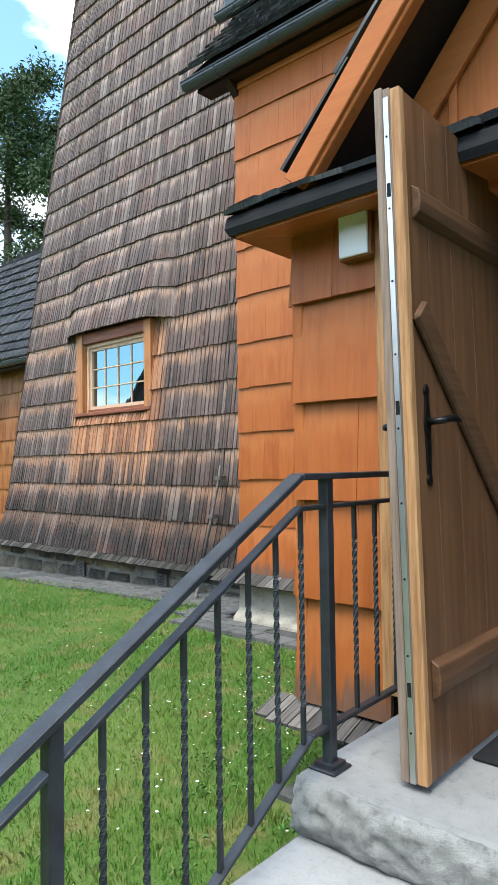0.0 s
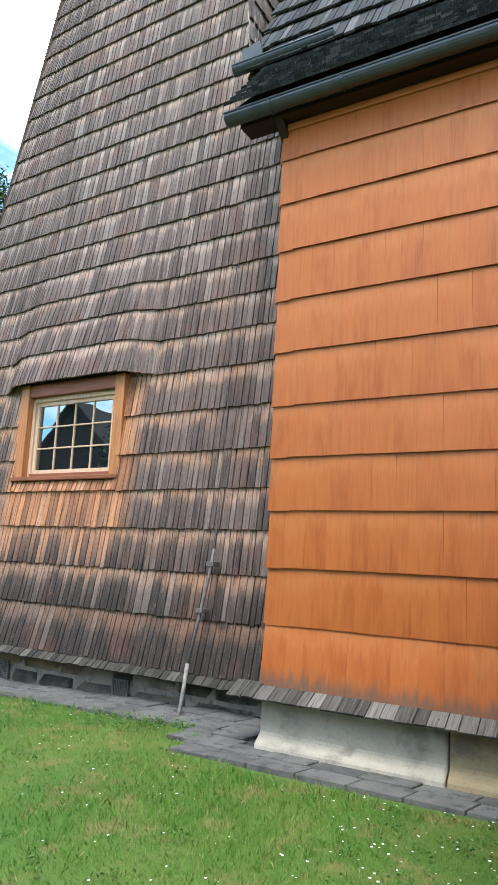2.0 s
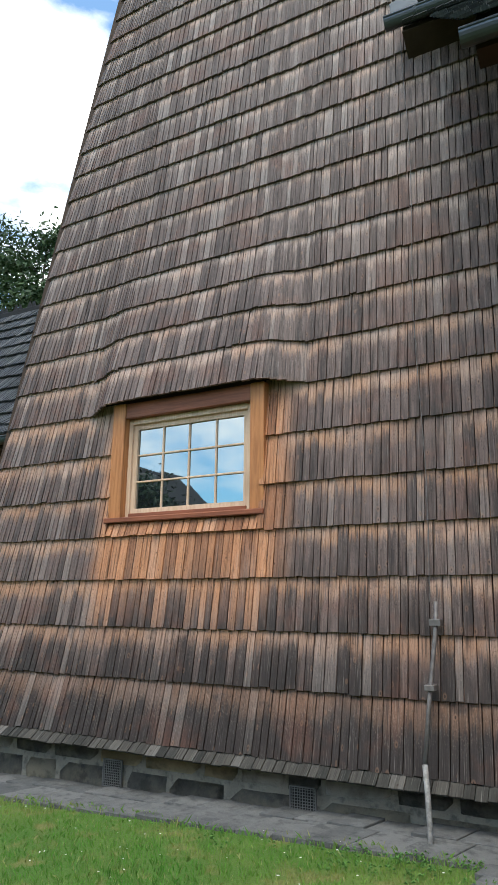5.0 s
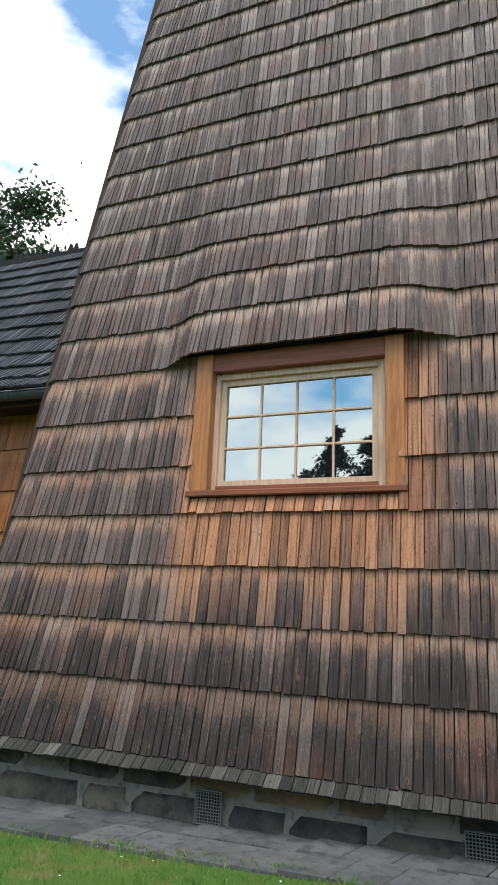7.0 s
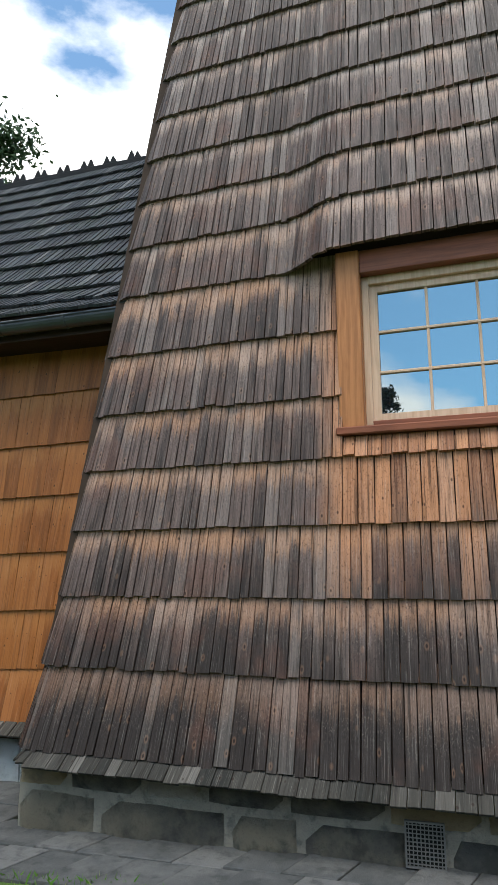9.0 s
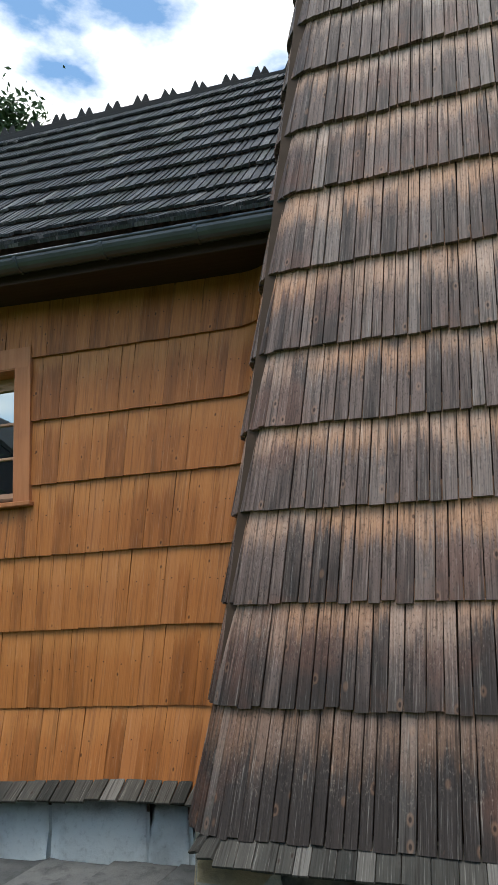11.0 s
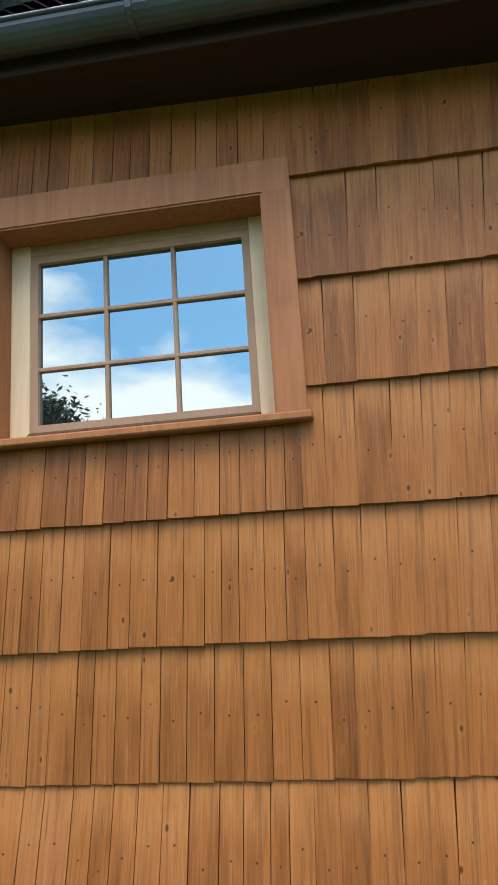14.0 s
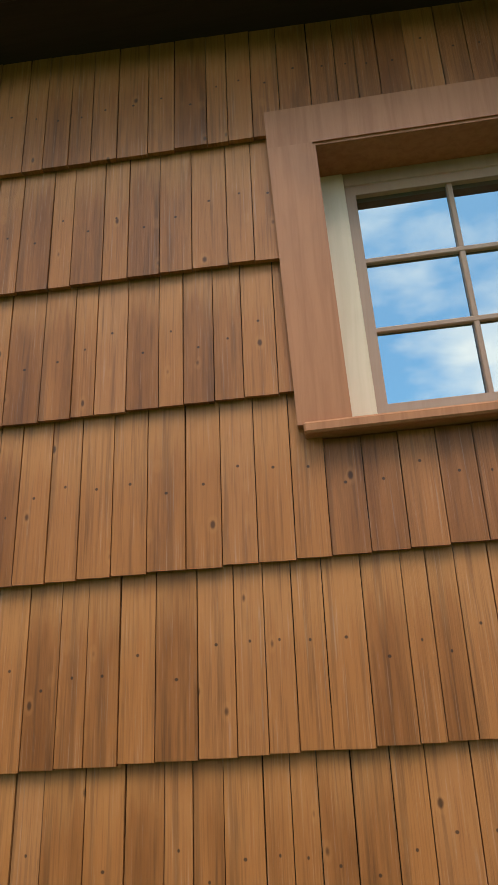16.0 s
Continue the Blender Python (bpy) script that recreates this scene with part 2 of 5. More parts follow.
M["nave_casing"] = board("nave_casing_wood", (0.22, 0.078, 0.030), (0.37, 0.145, 0.060), 0.5, 2, 0.85)
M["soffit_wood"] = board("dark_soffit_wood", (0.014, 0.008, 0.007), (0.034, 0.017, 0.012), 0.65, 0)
M["orange_board"] = board("orange_board", (0.23, 0.062, 0.016), (0.44, 0.135, 0.036), 0.5)
M["orange_flat"] = board("orange_flat_board", (0.23, 0.062, 0.016), (0.44, 0.135, 0.036), 0.5, 0)
M["door_wood"] = board("door_wood", (0.050, 0.022, 0.011), (0.165, 0.078, 0.037), 0.40, 2, 1.0, 0.45)
M["tar"] = board("tarred_board", (0.006, 0.006, 0.007), (0.017, 0.018, 0.020), 0.85, 0, 0.95, 2.0)
M["door_edge"] = board("door_edge_wood", (0.15, 0.055, 0.02), (0.46, 0.25, 0.115), 0.5, 2, 1.0, 1.6)
M["batten_wood"] = board("door_batten_wood", (0.040, 0.020, 0.010), (0.12, 0.060, 0.031), 0.5, 1, 1.0)
M["grey_strip"] = board("weathered_strip_wood", (0.11, 0.07, 0.05), (0.27, 0.20, 0.155), 0.6, 2, 1.0, 1.6)


def plain(name, colour, rough=0.5, metal=0.0, var=0.25, scale=8.0, bump=0.0):
    m = Nodes(name, rough, metal)
    n = m.noise(m.place(), scale, 5.0)
    n2 = m.noise(m.place(), scale * 9, 3.0)
    low = tuple(c * (1 - var) for c in colour)
    c = m.mix(m.smooth(n, 0.3, 0.7), low, colour)
    c = m.mix(m.math("MULTIPLY", m.smooth(n2, 0.5, 0.8), var), c, low)
    if bump:
        m.bump(m.math("ADD", n, m.math("MULTIPLY", n2, 0.6)), bump, 0.01)
    return m.done(c, m.math("ADD", rough - 0.08, m.math("MULTIPLY", n2, 0.16)))


def stone(name, a, b, dark, scale=3.0, rough=0.85):
    m = Nodes(name, rough)
    r = m.chance()
    shift = m.node("ShaderNodeCombineXYZ", 0, X=m.math("MULTIPLY", r, 19.0), Y=m.math("MULTIPLY", r, 7.0), Z=m.math("MULTIPLY", r, 43.0))
    p = m.vec("ADD", m.place(), shift)
    big, small = m.noise(p, scale, 6.0, 0.65), m.noise(p, scale * 14, 4.0, 0.7)
    c = m.mix(m.smooth(m.math("ADD", m.math("MULTIPLY", big, 0.7), m.math("MULTIPLY", r, 0.3)), 0.3, 0.7), a, b)
    c = m.mix(m.math("MULTIPLY", m.smooth(m.noise(p, scale * 1.7, 5.0), 0.48, 0.68), 0.7), c, dark)
    c = m.mix(m.math("MULTIPLY", m.smooth(small, 0.5, 0.75), 0.4), c, m.mix(0.6, c, (0.03, 0.03, 0.03)))
    m.bump(m.math("ADD", big, m.math("MULTIPLY", small, 0.5)), 0.6, 0.02)
    return m.done(c)


M["plinth_stone"] = stone("dark_plinth_stone", (0.10, 0.10, 0.092), (0.27, 0.24, 0.18), (0.055, 0.058, 0.053), 4.5)
M["plaster"] = stone("plinth_plaster", (0.30, 0.275, 0.225), (0.44, 0.40, 0.33), (0.19, 0.175, 0.145), 2.6)
M["ochre_stone"] = stone("ochre_plinth_stone", (0.32, 0.25, 0.15), (0.42, 0.34, 0.20), (0.16, 0.14, 0.10), 3.0)
M["white_block"] = stone("whitewashed_block", (0.50, 0.55, 0.57), (0.66, 0.70, 0.70), (0.38, 0.41, 0.42), 2.0)
M["paving"] = stone("grey_paving", (0.075, 0.076, 0.074), (0.14, 0.136, 0.13), (0.045, 0.048, 0.045), 6.0)
M["step_top"] = stone("sawn_step_stone", (0.25, 0.25, 0.245), (0.34, 0.34, 0.33), (0.20, 0.20, 0.195), 1.6)
M["step_riser"] = stone("split_step_stone", (0.24, 0.24, 0.23), (0.37, 0.365, 0.345), (0.15, 0.15, 0.145), 17.0)
M["mortar"] = stone("mortar", (0.17, 0.16, 0.135), (0.28, 0.255, 0.205), (0.08, 0.08, 0.073), 7.0)
M["iron"] = plain("painted_iron", (0.036, 0.041, 0.049), 0.46, 0.25, 0.45, 14.0, 0.14)
M["black_iron"] = plain("black_iron", (0.015, 0.014, 0.014), 0.4, 0.6)
M["steel"] = plain("brushed_steel", (0.62, 0.63, 0.63), 0.35, 0.9, 0.15)
M["gutter"] = plain("painted_gutter_metal", (0.065, 0.073, 0.084), 0.33, 0.35, 0.25, 5.0)
M["grille"] = plain("galvanised_mesh", (0.23, 0.23, 0.22), 0.55, 0.5)
M["petal"] = plain("white_petals", (0.75, 0.75, 0.70), 0.6)
M["hollow"] = plain("dark_hollow", (0.012, 0.012, 0.012), 0.95)
M["mat"] = plain("rubber_mat", (0.018, 0.018, 0.02), 0.85, 0.0, 0.3, 30.0, 0.3)
M["box_white"] = plain("white_painted_box", (0.82, 0.83, 0.83), 0.35, 0.0, 0.06)
M["box_side"] = plain("brown_box_side", (0.30, 0.12, 0.05), 0.5)
M["rod_paint"] = plain("weathered_conductor", (0.17, 0.15, 0.14), 0.6, 0.3, 0.4, 20.0)
M["rod_white"] = plain("white_rod_paint", (0.30, 0.285, 0.265), 0.6, 0.0, 0.5, 30.0)
M["core"] = plain("shadowed_sheathing", (0.05, 0.032, 0.022), 0.9)
M["bark"] = plain("bark", (0.055, 0.042, 0.032), 0.9, 0.0, 0.4, 6.0, 0.4)
M["house_wall"] = plain("plastered_house_wall", (0.30, 0.27, 0.23), 0.85)
M["house_roof"] = plain("dark_roof_tiles", (0.03, 0.027, 0.027), 0.9, 0.0, 0.3, 3.0)


def pane_glass():
    """Coated glazing: a bright mirror of the sky over a dark room."""
    m = Nodes("coated_window_glass", 0.02)
    wave = m.noise(m.place(), 3.0, 1.0)
    m.bump(wave, 0.06, 0.01)
    m.put(m.bsdf.inputs["Base Color"], (0.012, 0.014, 0.016))
    mirror = m.n.new("ShaderNodeBsdfGlossy")
    mirror.inputs["Roughness"].default_value = 0.015
    mirror.inputs["Color"].default_value = (0.72, 0.83, 0.85, 1)
    m.l.new(m.bsdf.inputs["Normal"].links[0].from_socket, mirror.inputs["Normal"])
    both = m.n.new("ShaderNodeMixShader")
    both.inputs[0].default_value = 0.40
    m.l.new(m.bsdf.outputs[0], both.inputs[1])
    m.l.new(mirror.outputs[0], both.inputs[2])
    m.l.new(both.outputs[0], m.n["Material Output"].inputs["Surface"])
    return m.mat


M["glass"] = pane_glass()


def leaf_material(name, a, b, rough=0.55):
    m = Nodes(name, rough)
    r = m.node("ShaderNodeNewGeometry", 8)
    n = m.noise(m.place(), 0.7, 3.0)
    f = m.math("ADD", m.math("MULTIPLY", r, 0.6), m.math("MULTIPLY", n, 0.5))
    return m.done(m.mix(f, a, b))


M["leaf"] = leaf_material("broad_leaves", (0.02, 0.04, 0.018), (0.06, 0.095, 0.035))
M["needle"] = leaf_material("spruce_needles", (0.012, 0.028, 0.016), (0.03, 0.055, 0.028))
M["weed"] = leaf_material("weed_leaves", (0.05, 0.13, 0.03), (0.11, 0.22, 0.05))


def grass_material(name, blades):
    m = Nodes(name, 0.6)
    p = m.place()
    big, mid = m.noise(p, 0.8, 3.0), m.noise(p, 3.5, 4.0)
    c = m.mix(m.smooth(big, 0.35, 0.7), (0.060, 0.172, 0.018), (0.135, 0.220, 0.038))
    c = m.mix(m.math("MULTIPLY", m.smooth(mid, 0.50, 0.68), 0.75), c, (0.25, 0.215, 0.075))
    if blades:
        r = m.node("ShaderNodeNewGeometry", 8)
        c = m.mix(m.math("MULTIPLY", r, 0.55), c, m.mix(0.5, c, (0.125, 0.26, 0.06)))
        c = m.mix(m.math("MULTIPLY", m.smooth(r, 0.88, 0.94), 0.6), c, (0.33, 0.29, 0.13))
    else:
        c = m.mix(0.45, c, (0.06, 0.07, 0.025))
        m.bump(m.noise(p, 60, 4.0), 0.6, 0.03)
    return m.done(c)


M["lawn"], M["blade"] = grass_material("lawn_soil_and_turf", False), grass_material("grass_blades", True)
M["earth"] = stone("bare_earth", (0.10, 0.075, 0.05), (0.17, 0.13, 0.09), (0.05, 0.05, 0.03), 6.0)

# ---- building blocks ----


def thing(name, label, category, group="", kind="", at=(0, 0, 0)):
    ob = new(name)
    ob.location = at
    ob.empty_display_size = 0.1
    return tagged(ob, label, category, group, kind)


def mesh_of(name, verts, faces, mat, uvs=None, smooth=False):
    me = bpy.data.meshes.new(name)
    me.from_pydata([tuple(v) for v in verts], [], faces)
    for m in mat if isinstance(mat, (list, tuple)) else [mat]:
        me.materials.append(m)
    if uvs is not None:
        layer = me.uv_layers.new(name="UVMap")
        loops = np.empty(len(me.loops), dtype=np.int32)
        me.loops.foreach_get("vertex_index", loops)
        layer.data.foreach_set("uv", np.asarray(uvs, dtype=np.float32)[loops].ravel())
    if smooth:
        me.polygons.foreach_set("use_smooth", [True] * len(me.polygons))
    me.update()
    return me


def placed(ob):
    """Where an object stands in the world, without waiting for an update."""
    return (placed(ob.parent) @ ob.matrix_parent_inverse if ob.parent else Matrix()) @ ob.matrix_basis


def held(ob, parent):
    if parent is not None:
        ob.parent = parent
        ob.matrix_parent_inverse = placed(parent).inverted()
    return ob


def part(name, bm, mat, parent=None, label="", smooth=False):
    me = bpy.data.meshes.new(name)
    bm.normal_update()
    bm.to_mesh(me)
    bm.free()
    me.materials.append(mat)
    if smooth:
        me.polygons.foreach_set("use_smooth", [True] * len(me.polygons))
    ob = held(new(name, me), parent)
    return tagged(ob, label) if label else ob


def box_bm(x0, x1, y0, y1, z0, z1, bevel=0.004, bm=None):
    own = bm is None
    b = bmesh.new()
    bmesh.ops.create_cube(b, size=1.0, matrix=Matrix.Translation(((x0 + x1) / 2, (y0 + y1) / 2, (z0 + z1) / 2)) @ Matrix.Diagonal((x1 - x0, y1 - y0, z1 - z0, 1)))
    if bevel:
        bmesh.ops.bevel(b, geom=b.edges[:], offset=bevel, segments=1, affect="EDGES")
    if own:
        return b
    tmp = bpy.data.meshes.new("tmp")
    b.to_mesh(tmp)
    b.free()
    bm.from_mesh(tmp)
    bpy.data.meshes.remove(tmp)
    return bm


def boxed(name, mat, parent, x0, x1, y0, y1, z0, z1, bevel=0.004, label=""):
    return part(name, box_bm(x0, x1, y0, y1, z0, z1, bevel), mat, parent, label)


def bar(name, mat, parent, a, b, w, h, bevel=0.003, up=(0, 0, 1), label=""):
    """A straight bar of w by h from a to b."""
    a, b = Vector(a), Vector(b)
    d = b - a
    bm = box_bm(-w / 2, w / 2, -h / 2, h / 2, 0, d.length, bevel)
    z = d.normalized()
    x = Vector(up).cross(z)
    x = x.normalized() if x.length > 1e-4 else Vector((1, 0, 0))
    y = z.cross(x)
    m = Matrix((x, y, z)).transposed().to_4x4()
    m.translation = a
    bm.transform(m)
    return part(name, bm, mat, parent, label)


def tube_bm(points, radius, sides=10, radii=None, caps=True):
    bm = bmesh.new()
    rings = []
    pts = [Vector(p) for p in points]
    side = None
    for k, p in enumerate(pts):
        d = (pts[min(k + 1, len(pts) - 1)] - pts[max(k - 1, 0)]).normalized()
        if side is None:
            side = d.orthogonal().normalized()
        side = (side - d * side.dot(d)).normalized()
        other = d.cross(side)
        r = radii[k] if radii else radius
        rings.append([bm.verts.new(p + (side * math.cos(2 * math.pi * j / sides) + other * math.sin(2 * math.pi * j / sides)) * r) for j in range(sides)])
    for a, b in zip(rings, rings[1:]):
        for j in range(sides):
            bm.faces.new((a[j], a[(j + 1) % sides], b[(j + 1) % sides], b[j]))
    if caps:
        bm.faces.new(list(reversed(rings[0])))
        bm.faces.new(rings[-1])
    return bm


def prism(name, mat, parent, outline, axis, lo, hi, label="", bevel=0.0):
    """An outline in the plane across an axis, given thickness from lo to hi. axis x: outline in y, z; y: in x, z; z: in x, y."""
    bm = bmesh.new()

    def at(p, k):
        return {"x": (k, p[0], p[1]), "y": (p[0], k, p[1]), "z": (p[0], p[1], k)}[axis]

    a = [bm.verts.new(at(p, lo)) for p in outline]
    b = [bm.verts.new(at(p, hi)) for p in outline]
    bm.faces.new(a)
    bm.faces.new(list(reversed(b)))
    for k in range(len(a)):
        n = (k + 1) % len(a)
        bm.faces.new((a[n], a[k], b[k], b[n]))
    bmesh.ops.recalc_face_normals(bm, faces=bm.faces[:])
    if bevel:
        bmesh.ops.bevel(bm, geom=bm.edges[:], offset=bevel, segments=1, affect="EDGES")
    return part(name, bm, mat, parent, label)


# A board of unit width, length and thickness; it lies against y = 0 and stands out towards -y; the butt is thicker.
# Split boards have one thick and one thin edge; the smooth ones lie flush.
UNIT = [(0, 0, 0), (1, 0, 0), (1, 0, 1), (0, 0, 1), (0.012, -0.80, 0), (0.985, -1, 0), (0.985, -0.56, 1), (0.012, -0.45, 1), (0.5, -0.94, -0.002), (0.5, -0.53, 1)]
FLUSH = [(0, 0, 0), (1, 0, 0), (1, 0, 1), (0, 0, 1), (0.001, -1, 0), (0.999, -1, 0), (0.999, -0.55, 1), (0.001, -0.55, 1), (0.5, -1.004, 0.0), (0.5, -0.552, 1)]
UNIT_FACES = [(0, 4, 8, 5, 1), (4, 7, 9, 8), (8, 9, 6, 5), (0, 3, 7, 4), (1, 5, 6, 2), (3, 2, 6, 9, 7)]


SAWN = [(0, 0, 0), (1, 0, 0), (1, 0, 1), (0, 0, 1), (0.004, -0.88, 0), (0.996, -1, 0), (0.996, -0.56, 1), (0.004, -0.50, 1), (0.5, -0.95, -0.001), (0.5, -0.535, 1)]


def unit_of(mat):
    return {"stained_shingle": FLUSH, "stained_nave_shingle": SAWN}.get(mat.name, UNIT)


def shingle_rows(surface, courses, span, width, rng, lap=0.06, thick=0.02, tilt=0.018, gap=0.003, jitter=0.006, holes=(), drop=None, narrow=None, sloping=False):
    """Matrices of the boards of a wall or roof. surface(u, v): point. courses: heights of the butts, and last the top.
    span(v): from and to in u. Yields (u, v, matrix)."""
    for lo, hi in zip(courses, courses[1:]):
        u0, u1 = span(lo)
        u = u0
        while u < u1 - 0.02:
            w = min(rng.uniform(width * 0.72, width * 1.28) * (narrow(u) if narrow else 1.0), u1 - u)
            mid = u + w / 2
            dv = drop(mid, lo) if drop else 0.0
            a, top = lo + dv + rng.gauss(0, jitter), hi + lap + (drop(mid, hi) if drop else 0.0)
            cut = False
            for hu0, hu1, hv0, hv1 in holes:
                if sloping:
                    hv0, hv1 = hv0 + dv, hv1 + dv
                if hu0 < mid < hu1 and a < hv1 and hi > hv0:
                    if a >= hv0 - 0.02 and hi <= hv1 + 0.02:
                        cut = True
                    elif a < hv0:
                        top = min(top, hv0)
                    else:
                        a = max(a, hv1)
            if not cut and top - a > 0.04:
                p, q = surface(mid - w / 2, a), surface(mid + w / 2, a)
                t = surface(mid, top)
                x = (q - p)
                head = surface(mid + w / 2, top) - surface(mid - w / 2, top)
                wide = x.length
                grow = max(0.0, min(head.length - wide, 0.01)) * 0.8 + (wide * (0.42 if narrow(mid) < 0.6 else 0.16) if narrow and narrow(mid) < 0.7 else 0.0)
                if wide > 0.004:
                    x.normalize()
                    z = t - (p + q) / 2
                    long = z.length
                    z.normalize()
                    n = z.cross(x).normalized()
                    lift = n * -(tilt + rng.uniform(0, 0.003))
                    z2 = (t - ((p + q) / 2 + lift)).normalized()
                    z2 = Matrix.Rotation(rng.gauss(0, 0.003), 3, n) @ z2
                    y = z2.cross(x).normalized()
                    m = Matrix((x * max(wide + grow - gap, 0.004), y * thick * rng.uniform(0.9, 1.1), z2 * long)).transposed().to_4x4()
                    m.translation = p + lift + x * (gap - grow) / 2
                    yield mid, lo, m
            u += w


def boards_mesh(name, matrices, mat):
    base = np.array(unit_of(mat))
    verts, faces, uvs = [], [], []
    for m in matrices:
        k = len(verts)
        mm = np.array(m)
        verts.extend((base @ mm[:3, :3].T + mm[:3, 3]).tolist())
        w, h = np.linalg.norm(mm[:3, 0]), np.linalg.norm(mm[:3, 2])
        uvs.extend((base[:, [0, 2]] * (w, h)).tolist())
        faces.extend(tuple(i + k for i in f) for f in UNIT_FACES)
    return mesh_of(name, verts, faces, mat, uvs)


LATE = []


def clad(parent, rows, mat, near, noun="shingle", joined="shingle_cladding"):
    """The boards that the camera passes nearest become parts, the rest one mesh of stuff."""
    rows = list(rows)
    single = [m for u, v, m in rows if near(u, v)][:300]
    chosen = {id(m) for m in single}
    rest = [m for u, v, m in rows if id(m) not in chosen]
    if rest:
        ob = held(new(joined, boards_mesh(joined, rest, mat)), parent)
        tagged(ob, kind="stuff")
    LATE.append((parent, noun, mat, single))


def build_singles():
    shared = {}
    for parent, noun, mat, single in LATE:
        for m in single:
            h = round(m.col[2].length / 0.06) * 0.06
            key = (noun, mat.name, h)
            if key not in shared:
                shared[key] = mesh_of(noun, unit_of(mat), UNIT_FACES, mat, [(x * 0.09, z * max(h, 0.06)) for x, y, z in unit_of(mat)])
            ob = new(noun, shared[key])
            ob.matrix_world = m
            loc, rot, sc = m.decompose()
            ob.location, ob.rotation_mode, ob.rotation_quaternion, ob.scale = loc, "QUATERNION", rot, sc
            held(ob, parent)

rng = random.Random(7)

# ---- ground ----


def ground_z(x, y):
    return 0.03 - 0.0325 * max(0.0, min(8.5, -4.5 - x))


def build_ground():
    xs = [-400, -150, -60, -30] + [-20 + 0.5 * k for k in range(45)] + [5, 10, 30, 60, 150, 400]
    ys = [-400, -150, -60, -30, -12] + [-6 + 0.5 * k for k in range(29)] + [12, 20, 30, 60, 150, 400]
    verts = [(x, y, ground_z(x, y) + 0.012 * math.sin(x * 2.1) * math.cos(y * 1.7)) for y in ys for x in xs]
    n = len(xs)
    faces = [(j * n + i, j * n + i + 1, (j + 1) * n + i + 1, (j + 1) * n + i) for j in range(len(ys) - 1) for i in range(n - 1)]
    tagged(new("ground", mesh_of("ground", verts, faces, M["lawn"], None, True)), "green mown lawn with dry yellowish patches", "lawn", kind="structure")


def tower_front(x, z, hood=True):
    """Where the front of the tower stands: it leans back and is turned a little."""
    bell = 0.10 * max(0.0, (1.0 - z) / 0.75) ** 2 if z < 1.0 else 0.0
    foot = 5.47 + 0.055 * max(0.0, min(1.0, (z - 0.45) / 0.75)) + 0.085 * z - bell * 0.6
    y = foot - 0.028 * (x + 5.2)
    # the rounded corner towards the nave
    xl, r = left_edge(z), 0.20
    if x < -10.6 + r:
        a = (-10.6 + r - x) / r
        y = foot - 0.028 * (-10.4 + 5.2)
        if a < math.pi / 2:
            return Vector((xl + r - r * math.sin(a), y + r * (1 - math.cos(a)), z))
        return Vector((xl, y + r + (a - math.pi / 2) * r, z))
    x += 0.118 * z * max(0.0, min(1.0, 1 - (x + 10.4) / 2.0))
    # the hood of boards that swells out over the window
    if hood and z > 3.3:
        f = max(0.0, 1 - (z - 3.3) / 2.3)
        side = min(1.0, max(0.0, (x + 8.87) / 0.42)) * min(1.0, max(0.0, (-6.30 - x) / 0.48))
        side = side * side * (3 - 2 * side)
        y -= 0.21 * f * f * (1.6 - 0.6 * f) * side
    return Vector((x, y, z))


def left_edge(z):
    return -10.60 + 0.118 * z


def right_edge(z):
    """Low down the wing hides the corner; above its roof the tower is narrower."""
    return -4.25 if z < 7.05 else -4.56 - 0.118 * z


TOWER_COURSES = [0.33, 0.82, 1.26, 1.69, 2.10, 2.50, 2.95, 3.41, 3.82, 4.21, 4.59, 4.98] + [5.36 + 0.365 * k for k in range(25)]
TOWER_COURSES = [z if z < 1.5 else 1.5 + (z - 1.5) * 1.009 for z in TOWER_COURSES]
TOP = TOWER_COURSES[-1]


def hood_drop(x, z):
    """Courses run a little higher over the window, where the hood swells out."""
    if z < 3.3 or z > 5.6:
        return 0.0
    side = min(1.0, max(0.0, (x + 8.77) / 0.42)) * min(1.0, max(0.0, (-6.32 - x) / 0.46))
    return 0.045 * side * (1 - (z - 3.3) / 2.3)


def muntin_window(parent, x0, x1, y, z0, z1, cols, rows_, sash, frame_w=0.05, depth=0.045, bar_w=0.018):
    """A sash with glazing bars and single panes under a part of the wall."""
    win = held(new("sash_window", mesh_of("sash_window", *box_frame(x0, x1, y, y + depth, z0, z1, frame_w), sash)), parent)
    gx0, gx1, gz0, gz1 = x0 + frame_w, x1 - frame_w, z0 + frame_w, z1 - frame_w
    for k in range(1, cols):
        x = gx0 + (gx1 - gx0) * k / cols
        boxed("glazing_bar", sash, win, x - bar_w / 2, x + bar_w / 2, y + 0.008, y + depth - 0.008, gz0 - 0.003, gz1 + 0.003, 0.003)
    for k in range(1, rows_):
        z = gz0 + (gz1 - gz0) * k / rows_
        boxed("glazing_bar", sash, win, gx0 - 0.003, gx1 + 0.003, y + 0.006, y + depth - 0.010, z - bar_w / 2, z + bar_w / 2, 0.003)
    for i in range(cols):
        for j in range(rows_):
            a, b = gx0 + (gx1 - gx0) * i / cols, gx0 + (gx1 - gx0) * (i + 1) / cols
            c, d = gz0 + (gz1 - gz0) * j / rows_, gz0 + (gz1 - gz0) * (j + 1) / rows_
            pane = part("pane", box_bm(a - b, b - a, -0.006, 0.006, c - d, d - c, 0.0), M["glass"], None)
            pane.data.transform(Matrix.Diagonal((0.5, 0.5, 0.5, 1)))
            pane.location = ((a + b) / 2, y + 0.026, (c + d) / 2)
            pane.rotation_euler = (rng.gauss(0, 0.004), 0, rng.gauss(0, 0.004))
            held(pane, win)
    return win


